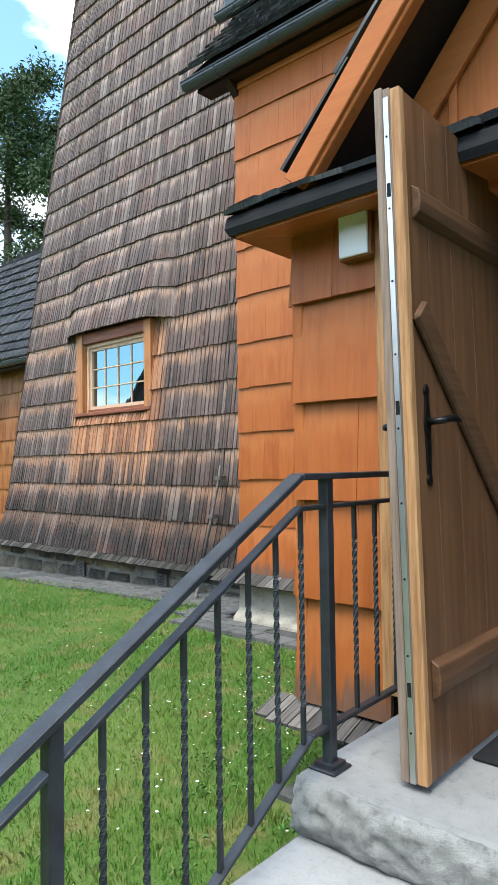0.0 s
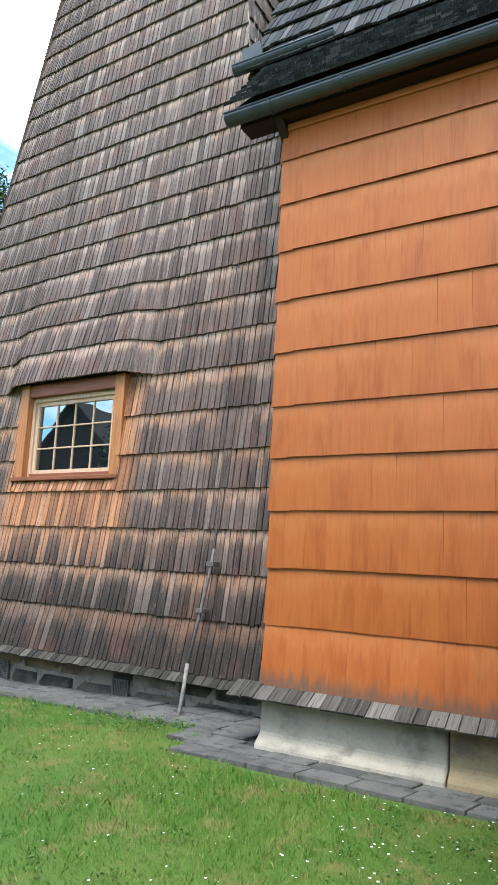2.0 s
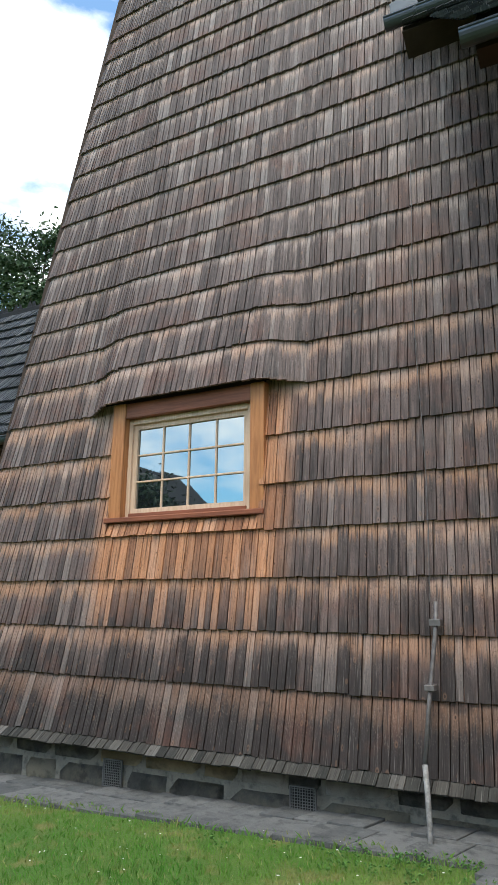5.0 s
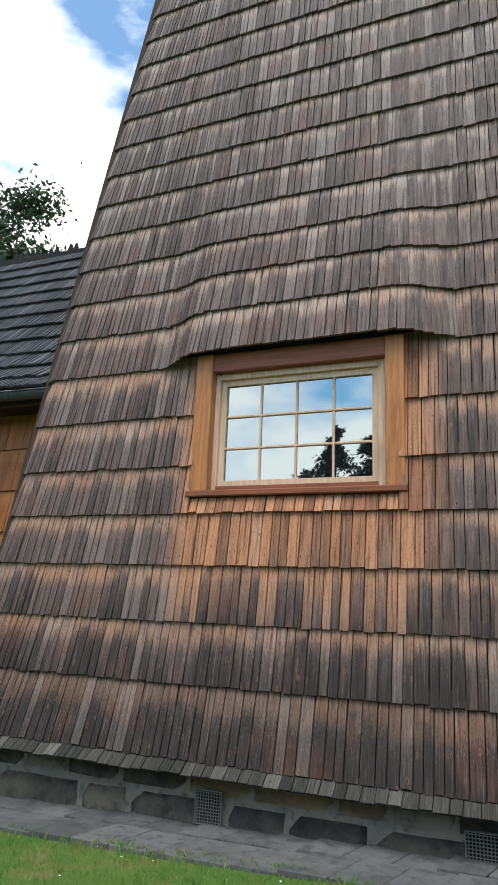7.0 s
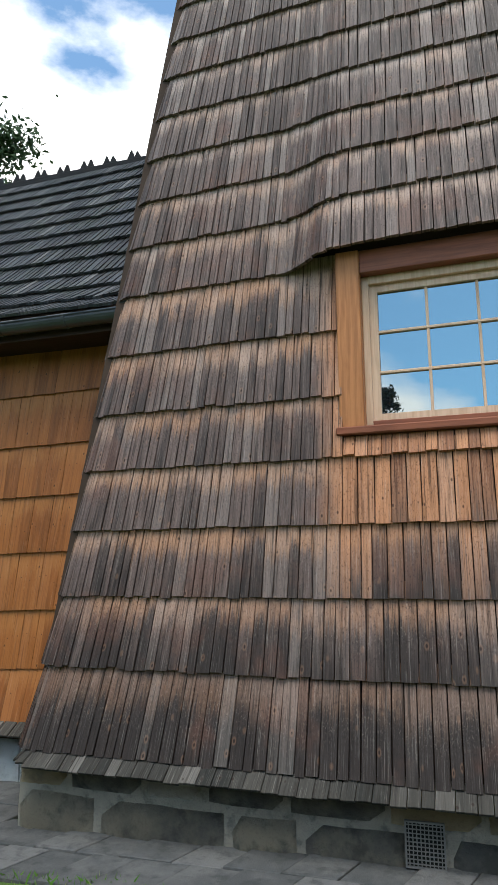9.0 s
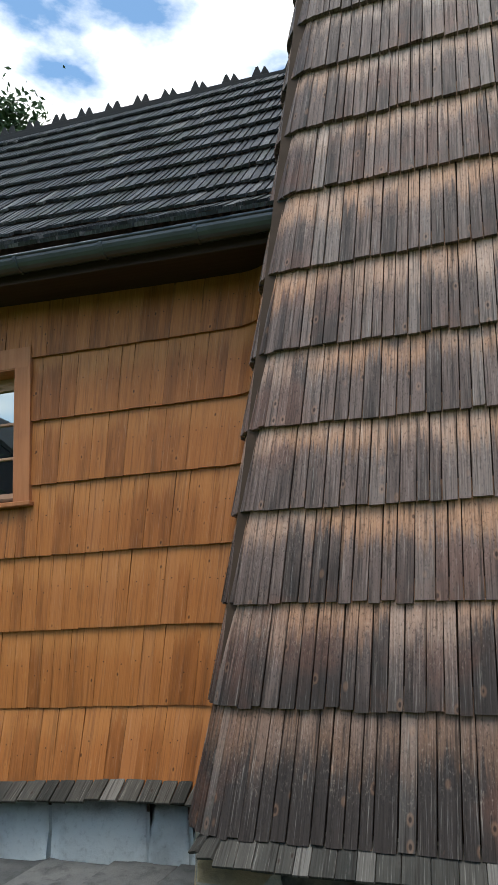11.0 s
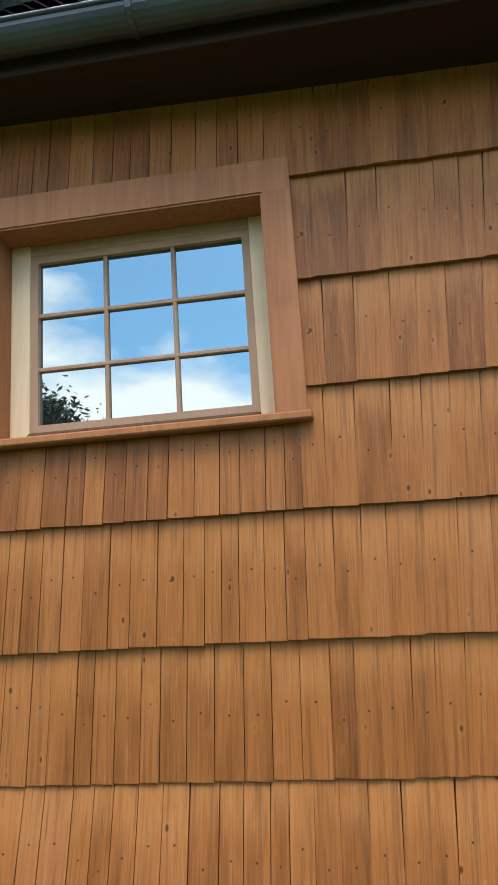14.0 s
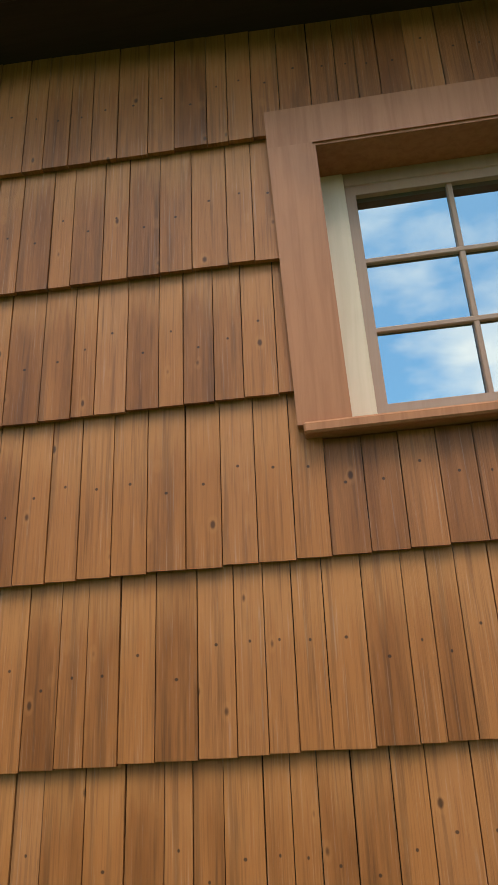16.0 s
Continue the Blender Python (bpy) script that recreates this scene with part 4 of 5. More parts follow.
def build_wing():
    wing = thing("church_wing", "church wing clad in smooth orange-stained shingles with a steep dark roof", "church", kind="structure", at=(-2, 6, 0))
    boxed("wing_core", M["core"], wing, -4.17, 3.5, 4.70, 9.0, 0.2, 5.3, 0.0)

    def wall(u, z):
        return Vector((u, 4.69 - (0.05 * max(0.0, (0.94 - z) / 0.44) ** 2 if z < 0.94 else 0.0), z))

    def fall(u, z):
        return -0.02 * max(0.0, min(1.0, (-4.02 - u) / 0.17)) ** 2

    rows = shingle_rows(wall, WING_COURSES, lambda z: (-4.20, 1.2), 0.16, rng, 0.09, 0.012, 0.016, 0.0003, 0.0008, (), fall)
    clad(wing, rows, M["orange_shingle"], lambda u, v: u < -1.9 and v < 4.2)
    rows = shingle_rows(lambda u, z: Vector((-4.19, 6.2 - u, z)), WING_COURSES, lambda z: (0.0, 1.5), 0.105, rng, 0.09, 0.02, 0.022, 0.0016, 0.0025)
    clad(wing, rows, M["orange_shingle"], lambda u, v: False)
    skirt(wing, lambda u: Vector((u, 4.645, 0.51)), lambda u: Vector((0, -1, 0)), -4.40, -1.7, M["skirt_shingle"], 0.10, 0.17, 0.09)
    skirt(wing, lambda u: Vector((-4.16, 6.0 - u, 0.51)), lambda u: Vector((-1, 0, 0)), 0.0, 1.4, M["skirt_shingle"], 0.10, 0.2, 0.09)

    # plinth: plaster over stone, with a sloping foot
    boxed("plinth_wall", M["plaster"], wing, -4.17, 3.4, 4.72, 9.0, -0.3, 0.46, 0.01)
    prism("plinth_face", M["plaster"], wing, [(4.66, 0.45), (4.64, 0.16), (4.56, 0.10), (4.54, -0.2), (4.74, -0.2), (4.74, 0.45)], "x", -4.20, -2.82, "cracked cream plaster plinth", 0.012)
    prism("plinth_face", M["ochre_stone"], wing, [(4.67, 0.45), (4.645, 0.16), (4.57, 0.10), (4.55, -0.2), (4.74, -0.2), (4.74, 0.45)], "x", -2.81, -1.7, "bare ochre stone plinth", 0.012)

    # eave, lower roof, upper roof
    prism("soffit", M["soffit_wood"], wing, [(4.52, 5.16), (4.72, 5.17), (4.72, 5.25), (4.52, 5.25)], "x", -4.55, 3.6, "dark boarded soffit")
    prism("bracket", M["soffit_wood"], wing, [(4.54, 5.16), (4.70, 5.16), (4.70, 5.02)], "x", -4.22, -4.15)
    boxed("frieze_board", M["orange_flat"], wing, -4.16, 1.2, 4.655, 4.70, 5.10, 5.165, 0.004)
    low0, low1 = (4.43, 5.30), (5.80, 6.82)
    up1 = (7.9, 11.2)
    prism("roof_deck", M["core"], wing, [low0, low1, (5.78, 6.72), (4.47, 5.24)], "x", -4.55, 3.6)
    prism("roof_deck", M["core"], wing, [(5.82, 6.85), up1, (8.3, 11.0), (6.2, 6.7)], "x", -5.30, 3.6)

    def sheet(a, b, lift):
        d = Vector((b[0] - a[0], b[1] - a[1]))
        n = d.length
        d.normalize()
        return lambda u, s: Vector((u, a[0] + d.x * s - d.y * lift, a[1] + d.y * s + d.x * lift)), n

    f, n = sheet(low0, low1, 0.02)
    rows = shingle_rows(f, [-0.06 + (n + 0.06) * k / 8 for k in range(9)], lambda s: (-4.64 - 0.20 * s, 1.5), 0.10, rng, 0.08, 0.026, 0.03, 0.002, 0.004)
    clad(wing, rows, M["roof_shingle"], lambda u, v: u < -2.2, "roof_shingle", "roof_shingles")
    f, n = sheet((5.80, 6.85), up1, 0.02)
    rows = shingle_rows(f, [n * k / 11 for k in range(12)], lambda s: (-5.28 - 0.02 * s, 1.5), 0.10, rng, 0.08, 0.028, 0.04, 0.004, 0.012)
    clad(wing, rows, M["roof_shingle"], lambda u, v: False, "roof_shingle", "roof_shingles")
    gutter_run("gutter", wing, -4.64, 3.5, 4.45, 5.235, 0.075, (-4.2, -3.55, -2.1))
    gutter_run("upper_gutter", wing, -5.45, -4.2, 5.78, 6.98, 0.075, (-5.15,))
    prism("flashing", M["gutter"], wing, [(-5.42, 7.28), (-5.18, 7.34), (-5.12, 7.08), (-5.40, 7.02)], "y", 5.86, 5.90, "bent metal flashing")
    return wing


# ---- the porch ----
PORCH_COURSES = [0.46, 0.91, 1.34, 1.77, 2.22, 2.60]


def build_porch():
    porch = thing("church_porch", "small gabled porch with orange shingle walls and dark shingled eave", "porch", kind="structure", at=(-0.4, 3.5, 0))
    left, front, right = -1.785, 2.42, 1.0
    boxed("side_wall", M["core"], porch, left + 0.03, left + 0.14, front + 0.03, 4.66, 0.3, 2.9, 0.0)
    boxed("side_wall", M["core"], porch, right - 0.14, right - 0.03, front + 0.03, 4.66, 0.3, 2.9, 0.0)
    boxed("front_wall", M["core"], porch, left + 0.14, -0.98, front + 0.03, front + 0.12, 0.3, 2.62, 0.0)
    boxed("front_wall", M["core"], porch, 0.10, right - 0.14, front + 0.03, front + 0.12, 0.3, 2.62, 0.0)
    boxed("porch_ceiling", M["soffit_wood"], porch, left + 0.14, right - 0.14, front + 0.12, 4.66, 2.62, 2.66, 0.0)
    boxed("porch_floor", M["step_top"], porch, left + 0.14, right - 0.14, front + 0.12, 4.66, 0.45, 0.575, 0.0)

    def face(u, z):
        return Vector((u, front, z))

    rows = shingle_rows(face, PORCH_COURSES, lambda z: (left - 0.012, -1.335), 0.26, rng, 0.07, 0.022, 0.030, 0.0003, 0.0015)
    clad(porch, rows, M["orange_shingle"], lambda u, v: True)
    rows = shingle_rows(lambda u, z: Vector((left, 4.68 - u, z)), PORCH_COURSES, lambda z: (0.0, 4.68 - front + 0.02), 0.20, rng, 0.07, 0.022, 0.030, 0.0003, 0.0015)
    clad(porch, rows, M["orange_shingle"], lambda u, v: True)
    boxed("corner_board", M["orange_board"], porch, left - 0.030, left + 0.030, front - 0.030, front + 0.03, 0.44, 2.53, 0.006)
    boxed("door_casing", M["door_edge"], porch, -1.365, -0.985, front - 0.062, front + 0.03, 0.58, 2.55, 0.004, "pale planed casing boards")
    boxed("door_jamb", M["door_wood"], porch, -0.985, -0.93, front + 0.0, front + 0.18, 0.58, 2.50, 0.004)
    boxed("door_jamb", M["door_wood"], porch, 0.05, 0.10, front + 0.0, front + 0.18, 0.58, 2.50, 0.004)
    boxed("door_lintel", M["orange_flat"], porch, -1.345, 0.6, front - 0.02, front + 0.18, 2.50, 2.62, 0.004)
    skirt(porch, lambda u: Vector((u, front - 0.01, 0.45)), lambda u: Vector((0, -1, 0)), left - 0.16, -1.22, M["skirt_shingle"], 0.062, 0.17, 0.06)
    skirt(porch, lambda u: Vector((left + 0.01, 4.6 - u, 0.45)), lambda u: Vector((-1, 0, 0)), 0.0, 2.2, M["skirt_shingle"], 0.062, 0.17, 0.06)
    boxed("plinth_wall", M["plinth_stone"], porch, left + 0.05, -1.23, front + 0.05, 4.6, -0.3, 0.42, 0.01)

    # the eave: thick layers of dark boards over an orange soffit
    prism("eave_soffit", M["orange_flat"], porch, [(2.16, 2.505), (front + 0.02, 2.54), (front + 0.02, 2.57), (2.16, 2.53)], "x", -1.945, 1.2, "orange soffit boards")
    prism("eave_soffit", M["orange_board"], porch, [(-1.945, 2.503), (left, 2.536), (left, 2.566), (-1.945, 2.528)], "y", 2.18, 4.66, "orange soffit boards")
    deck = bmesh.new()
    loops = []
    for dx, z in ((0.015, 2.515), (0.0, 2.545), (0.008, 2.595), (0.05, 2.63), (0.30, 2.735), (0.30, 2.60)):
        loops.append([deck.verts.new(p) for p in ((-1.985 + dx, 4.62, z), (-1.985 + dx, 2.13 + dx, z), (1.2, 2.13 + dx, z))])
    for k in range(6):
        a, b = loops[k], loops[(k + 1) % 6]
        for q in range(2):
            deck.faces.new((a[q], a[q + 1], b[q + 1], b[q]))
    bmesh.ops.recalc_face_normals(deck, faces=deck.faces[:])
    part("eave_deck", deck, M["tar"], porch)
    rows = []
    for layer in range(2):
        rows += list(shingle_rows(lambda u, s, k=layer: Vector((u, 2.125 + 0.03 * k + s * 0.93, 2.60 + 0.02 * k + s * 0.37 + 0.008 * math.sin(u * 7 + k))), [0.0, 0.16, 0.30], lambda s: (-1.975 + 0.93 * s, 1.2), 0.13, rng, 0.04, 0.022, 0.010, 0.003, 0.010))
    clad(porch, rows, M["roof_shingle"], lambda u, v: True, "eave_shingle", "eave_shingles")
    rows = []
    for layer in range(2):
        rows += list(shingle_rows(lambda u, s, k=layer: Vector((-1.99 + 0.03 * k + s * 0.93, 4.6 - u, 2.60 + 0.02 * k + s * 0.37 + 0.008 * math.sin(u * 7 + k))), [0.0, 0.16, 0.30], lambda s: (0.0, 2.36 - 0.93 * s), 0.13, rng, 0.04, 0.022, 0.010, 0.003, 0.010))
    clad(porch, rows, M["roof_shingle"], lambda u, v: True, "eave_shingle", "eave_shingles")

    # the gable above: boards, barge board and roof edge
    foot, apex = (-1.66, 2.69), (-0.30, 4.22)
    gx = apex[0]
    prism("gable_wall", M["orange_board"], porch, [(-1.5, 2.66), (gx + 1.2, 2.66), (gx, 4.05)], "y", 2.52, 2.60, "orange vertical gable boards")
    for k in range(9):
        x = -1.30 + 0.22 * k
        h = 2.72 + (4.02 - 2.72) * (1 - abs(x - gx) / 1.2) - 0.05
        if h > 2.85:
            bar("gable_batten", M["orange_board"], porch, (x, 2.51, 2.70), (x, 2.51, h), 0.035, 0.02)
    d = Vector((apex[0] - foot[0], 0, apex[1] - foot[1])).normalized()
    up = Vector((-d.z, 0, d.x))
    for sgn in (1, -1):
        a = Vector((foot[0], 2.16, foot[1]))
        b = Vector((apex[0], 2.16, apex[1]))
        if sgn < 0:
            a.x, b.x = 2 * gx - a.x, 2 * gx - b.x
        nn = Vector((up.x * sgn, 0, up.z))
        bar("barge_board", M["orange_flat"], porch, a - nn * 0.055, b - nn * 0.055, 0.10, 0.035, 0.004, (0, 1, 0))
        bar("barge_fillet", M["orange_flat"], porch, a - nn * 0.108 + Vector((0, 0.03, 0)), b - nn * 0.108 + Vector((0, 0.03, 0)), 0.03, 0.06, 0.004, (0, 1, 0))
        bar("gable_trim", M["orange_flat"], porch, a - nn * 0.12 + Vector((0.1 * sgn, 0.33, 0)), b - nn * 0.12 + Vector((0, 0.33, 0)), 0.13, 0.03, 0.004, (0, 1, 0))
        out = []
        for layer in range(1):
            h = lambda u, s, k=layer, a=a, b=b, nn=nn: Vector((a.x + (b.x - a.x) * s, 4.6 - u, a.z + (b.z - a.z) * s)) + nn * (0.004 + 0.02 * k)
            out += list(shingle_rows(h, [k / 5 for k in range(6)], lambda s: (0.0, 2.46), 0.12, rng, 0.04, 0.018, 0.014, 0.004, 0.004))
        clad(porch, out, M["roof_shingle"], lambda u, v: False, "roof_shingle", "roof_shingles")
        h0 = Vector((0, 0.42, 0))
        bar("roof_board", M["soffit_wood"], porch, a - nn * 0.03 + h0, b - nn * 0.03 + h0, 0.03, 0.80, 0.0, (0, 1, 0))
    return porch


def build_door():
    door = thing("porch_door", "open ledged plank door of brown stained wood", "door", at=(-0.93, 2.5, 0.6))
    x0, x1, ya, yb, z0, z1 = -0.955, -0.918, 1.72, 2.52, 0.60, 2.60
    n = 5
    for k in range(n):
        a, b = ya + (yb - ya) * k / n, ya + (yb - ya) * (k + 1) / n
        boxed("plank", M["door_wood"], door, x0 + 0.004, x1, a + (0.03 if k == 0 else 0.0002), b - 0.0002, z0, z1, 0.0012)
    boxed("edge_strip", M["door_edge"], door, x0 + 0.010, x1 + 0.004, ya, ya + 0.03, z0, z1, 0.003, "bare edge with strong grain")
    boxed("rebate_strip", M["grey_strip"], door, x0 - 0.045, x0 - 0.018, ya + 0.003, ya + 0.05, z0 - 0.005, z1 + 0.02, 0.004, "weathered grey rebate strip")
    boxed("rebate_strip", M["grey_strip"], door, x0 - 0.016, x0 + 0.008, ya + 0.004, ya + 0.05, z0, z1 + 0.01, 0.003)
    lock = boxed("lock_plate", M["steel"], door, x0 - 0.012, x0 + 0.005, ya - 0.002, ya + 0.006, z0, z1 - 0.02, 0.001, "long worn steel lock plate")
    for z in (1.66, 2.30, 0.86):
        boxed("latch_slot", M["hollow"], lock, x0 - 0.008, x0 + 0.003, ya - 0.004, ya - 0.002, z - 0.02, z + 0.02, 0.0)
    for k in range(9):
        z = z0 + 0.14 + 0.215 * k
        part("screw", tube_bm([(x0 - 0.003, ya - 0.0035, z), (x0 - 0.003, ya - 0.001, z)], 0.0035, 8), M["black_iron"], lock)
    for z, h in ((2.27, 0.052), (0.88, 0.058)):
        prism("ledge", M["batten_wood"], door, [(x1 + 0.0005, z - h), (x1 + 0.026, z - h + 0.018), (x1 + 0.030, z), (x1 + 0.026, z + h - 0.018), (x1 + 0.0005, z + h)], "y", ya + 0.055, yb - 0.04, "", 0.003)
    bar("brace", M["batten_wood"], door, (x1 + 0.013, ya + 0.05, 1.95), (x1 + 0.013, yb - 0.02, 1.20), 0.085, 0.024, 0.008, (1, 0, 0))
    handle = part("handle_plate", plate_bm(x1 + 0.001, ya + 0.092, 1.58, 0.15), M["black_iron"], door, "wrought black iron handle plate with pointed ends")
    pts = [(x1 + 0.003, ya + 0.092, 1.62), (x1 + 0.040, ya + 0.092, 1.62), (x1 + 0.052, ya + 0.10, 1.622)]
    radii = [0.012, 0.010, 0.011]
    for k in range(13):
        pts.append((x1 + 0.056, ya + 0.108 + 0.008 * k, 1.624 + 0.006 * math.sin(k * 0.25)))
        radii.append(0.0075 + 0.004 * (k % 2) if k < 9 else 0.010 - 0.0015 * (k - 9))
    part("lever", tube_bm(pts, 0.01, 9, radii), M["black_iron"], handle, "twisted iron lever", True)
    part("door_knob", tube_bm([(x0 - 0.045, ya + 0.06, 1.61), (x0 - 0.06, ya + 0.06, 1.61), (x0 - 0.068, ya + 0.06, 1.61), (x0 - 0.085, ya + 0.06, 1.61)], 0.01, 10, [0.014, 0.007, 0.013, 0.010]), M["black_iron"], door, smooth=True)
    # the leaf hangs out of true
    door.location.x += 0.055
    door.rotation_euler = (0, -0.0225, 0)


def plate_bm(x, y, z, half):
    """A narrow wrought plate with swollen middle and leaf-shaped ends."""
    bm = bmesh.new()
    shape = [(-1.0, 0.002), (-0.93, 0.012), (-0.86, 0.016), (-0.78, 0.007), (-0.6, 0.011), (-0.1, 0.013), (0.25, 0.018), (0.5, 0.012), (0.78, 0.007), (0.86, 0.016), (0.93, 0.012), (1.0, 0.002)]
    ring = [(y + w, z + half * f) for f, w in shape] + [(y - w, z + half * f) for f, w in reversed(shape)]
    back = [bm.verts.new((x, p, q)) for p, q in ring]
    front = [bm.verts.new((x + 0.007, p, q)) for p, q in ring]
    bm.faces.new(front)
    for k in range(len(ring)):
        n = (k + 1) % len(ring)
        bm.faces.new((back[k], back[n], front[n], front[k]))
    bmesh.ops.recalc_face_normals(bm, faces=bm.faces[:])
    return bm


def build_steps():
    steps = thing("entrance_steps", "pale sawn stone steps with rough split risers", "steps", kind="structure", at=(-0.3, 1.5, 0))
    x0, x1 = -1.23, 0.9

    def slab(y0, y1, z0, z1, name):
        boxed(name, M["step_top"], steps, x0, x1, y0 + 0.03, y1, z0, z1, 0.01)
        bm = bmesh.new()
        bmesh.ops.create_grid(bm, x_segments=110, y_segments=12, size=0.5)
        for v in bm.verts:
            ed = (abs(v.co.y) * 2) ** 4
            px, pz = x0 + (v.co.x + 0.5) * (x1 - x0), z0 + (v.co.y + 0.5) * (z1 - z0 - 0.006)
            r = abs(noise.noise(Vector((px * 11, pz * 16, y0 * 7)))) * 0.04 - 0.01 + noise.noise(Vector((px * 26, pz * 38, y0 * 7))) * 0.016
            v.co = Vector((px, y0 + 0.005 + r * (1 - 0.6 * ed) + 0.02 * ed, pz))
        bmesh.ops.recalc_face_normals(bm, faces=bm.faces[:])
        part("split_riser", bm, M["step_riser"], steps, "rough split stone riser", smooth=True)

    slab(1.58, 2.44, 0.40, 0.575, "landing")
    slab(1.24, 1.62, 0.215, 0.395, "tread")
    slab(0.90, 1.28, 0.03, 0.212, "tread")
    boxed("foundation", M["mortar"], steps, x0 + 0.03, x1 - 0.03, 1.62, 2.44, -0.3, 0.40, 0.0)
    mat = boxed("door_mat", M["mat"], None, -0.86, 0.02, 2.02, 2.52, 0.576, 0.590, 0.005)
    tagged(mat, "black rubber mat on the stone landing", "mat")
    wire = boxed("meter_box", M["box_side"], None, -1.515, -1.36, 2.325, 2.395, 2.345, 2.625, 0.004)
    tagged(wire, "shallow box with a white cover on the porch wall", "box")
    cover = boxed("cover", M["box_white"], wire, -1.506, -1.369, 2.313, 2.326, 2.352, 2.618, 0.003, "white painted cover")


def twisted_bm(x, y, z0, z1, s=0.0125, turns=16):
    """A square bar, twisted over its middle."""
    bm = bmesh.new()
    n = 90
    rings = []
    for k in range(n + 1):
        f = k / n
        z = z0 + (z1 - z0) * f
        w = max(0.0, min(1.0, (f - 0.16) / 0.68))
        a = w * turns * math.pi / 2
        rings.append([bm.verts.new((x + s * 0.7 * math.cos(a + math.pi / 4 + q * math.pi / 2), y + s * 0.7 * math.sin(a + math.pi / 4 + q * math.pi / 2), z)) for q in range(4)])
    for a, b in zip(rings, rings[1:]):
        for q in range(4):
            bm.faces.new((a[q], a[(q + 1) % 4], b[(q + 1) % 4], b[q]))
    return bm


def build_railing():
    rail = thing("stair_railing", "dark blue-grey wrought iron stair railing with twisted bars", "railing", at=(-1.17, 1.6, 0))
    x = -1.17
    slope = 0.565
    top = lambda y: 1.463 + min(0.0, (y - 1.555)) * slope
    mid = lambda y: top(y) - 0.093
    low = lambda y: 0.712 + min(0.0, (y - 1.62)) * slope
    for h, w, t in ((top, 0.050, 0.020), (mid, 0.030, 0.014), (low, 0.030, 0.014)):
        y_end, knee = 0.60, 1.555 if h is not low else 1.60
        bar("handrail" if h is top else "rail", M["iron"], rail, (x, y_end, h(y_end)), (x, knee, h(knee)), w, t, 0.003, (0, 0, 1))
        bar("handrail" if h is top else "rail", M["iron"], rail, (x, knee, h(knee)), (x, 2.38, h(2.38)), w, t, 0.003, (0, 0, 1))
    for y, z in ((1.70, 0.575), (2.32, 0.575), (0.74, 0.03)):
        post = boxed("post", M["iron"], rail, x - 0.0175, x + 0.0175, y - 0.0175, y + 0.0175, z, top(y) - 0.004, 0.003)
        boxed("base_plate", M["iron"], post, x - 0.048, x + 0.048, y - 0.048, y + 0.048, z, z + 0.010, 0.003)
        prism("base_collar", M["iron"], post, [(x - 0.034, y - 0.034), (x + 0.034, y - 0.034), (x + 0.034, y + 0.034), (x - 0.034, y + 0.034)], "z", z + 0.010, z + 0.022)
    for y in [0.86 + 0.118 * k for k in range(7)] + [1.86, 1.99, 2.12, 2.23]:
        part("baluster", twisted_bm(x, y, low(y), mid(y)), M["iron"], rail)


def build_conductor():
    rod = thing("lightning_conductor", "thin weathered lightning conductor running down the tower to the ground", "conductor", at=(-5.25, 5.1, 0))
    pts = [(-5.22, 5.49, 1.50), (-5.23, 5.46, 1.30), (-5.28, 5.38, 0.85), (-5.31, 5.27, 0.42)]
    part("cable", tube_bm(pts, 0.016, 8), M["rod_paint"], rod, smooth=True)
    part("lower_rod", tube_bm([(-5.31, 5.275, 0.45), (-5.29, 5.22, 0.30), (-5.25, 5.07, -0.08)], 0.019, 8), M["rod_white"], rod, "rod with flaking white paint", True)
    boxed("clamp", M["rod_paint"], rod, -5.27, -5.19, 5.44, 5.56, 1.33, 1.38, 0.004)
    boxed("clamp", M["rod_paint"], rod, -5.31, -5.24, 5.36, 5.50, 0.90, 0.94, 0.004)
    pts = [tower_front(-5.27 - 0.02 * math.sin(z * 2) - 0.012 * z, z) + Vector((0, -0.05, 0)) for z in [1.5 + 0.5 * k for k in range(14)]]
    part("wire", tube_bm(pts, 0.004, 6), M["rod_paint"], rod)


# ---- lawn details ----


def blocked(x, y):
    if x > -1.32 and y > 0.85:
        return True
    if x > -1.95 and y > 2.2:
        return True
    if x < -10.6 and y > 5.5:
        return True
    if x > -4.6 and y > 4.12 + 0.05 * math.sin(x * 7):
        return True
    if x > -4.9 and y > 4.6 + 0.05 * math.sin(x * 5):
        return True
    edge = 4.93 - 0.028 * (x + 5.2) + 0.05 * math.sin(x * 3.1) + 0.03 * math.sin(x * 11)
    return y > edge or on_path(x, y)


PATH_AT, PATH_ALONG, PATH_ACROSS = (-8.01, 3.67), (0.886, -0.463), (-0.463, -0.886)


def on_path(x, y):
    """The paved path that meets the lawn near the tower."""
    dx, dy = x - PATH_AT[0], y - PATH_AT[1]
    along, across = dx * PATH_ALONG[0] + dy * PATH_ALONG[1], dx * PATH_ACROSS[0] + dy * PATH_ACROSS[1]
    return -1.3 < along < 1.3 and 0.0 < across < 1.0


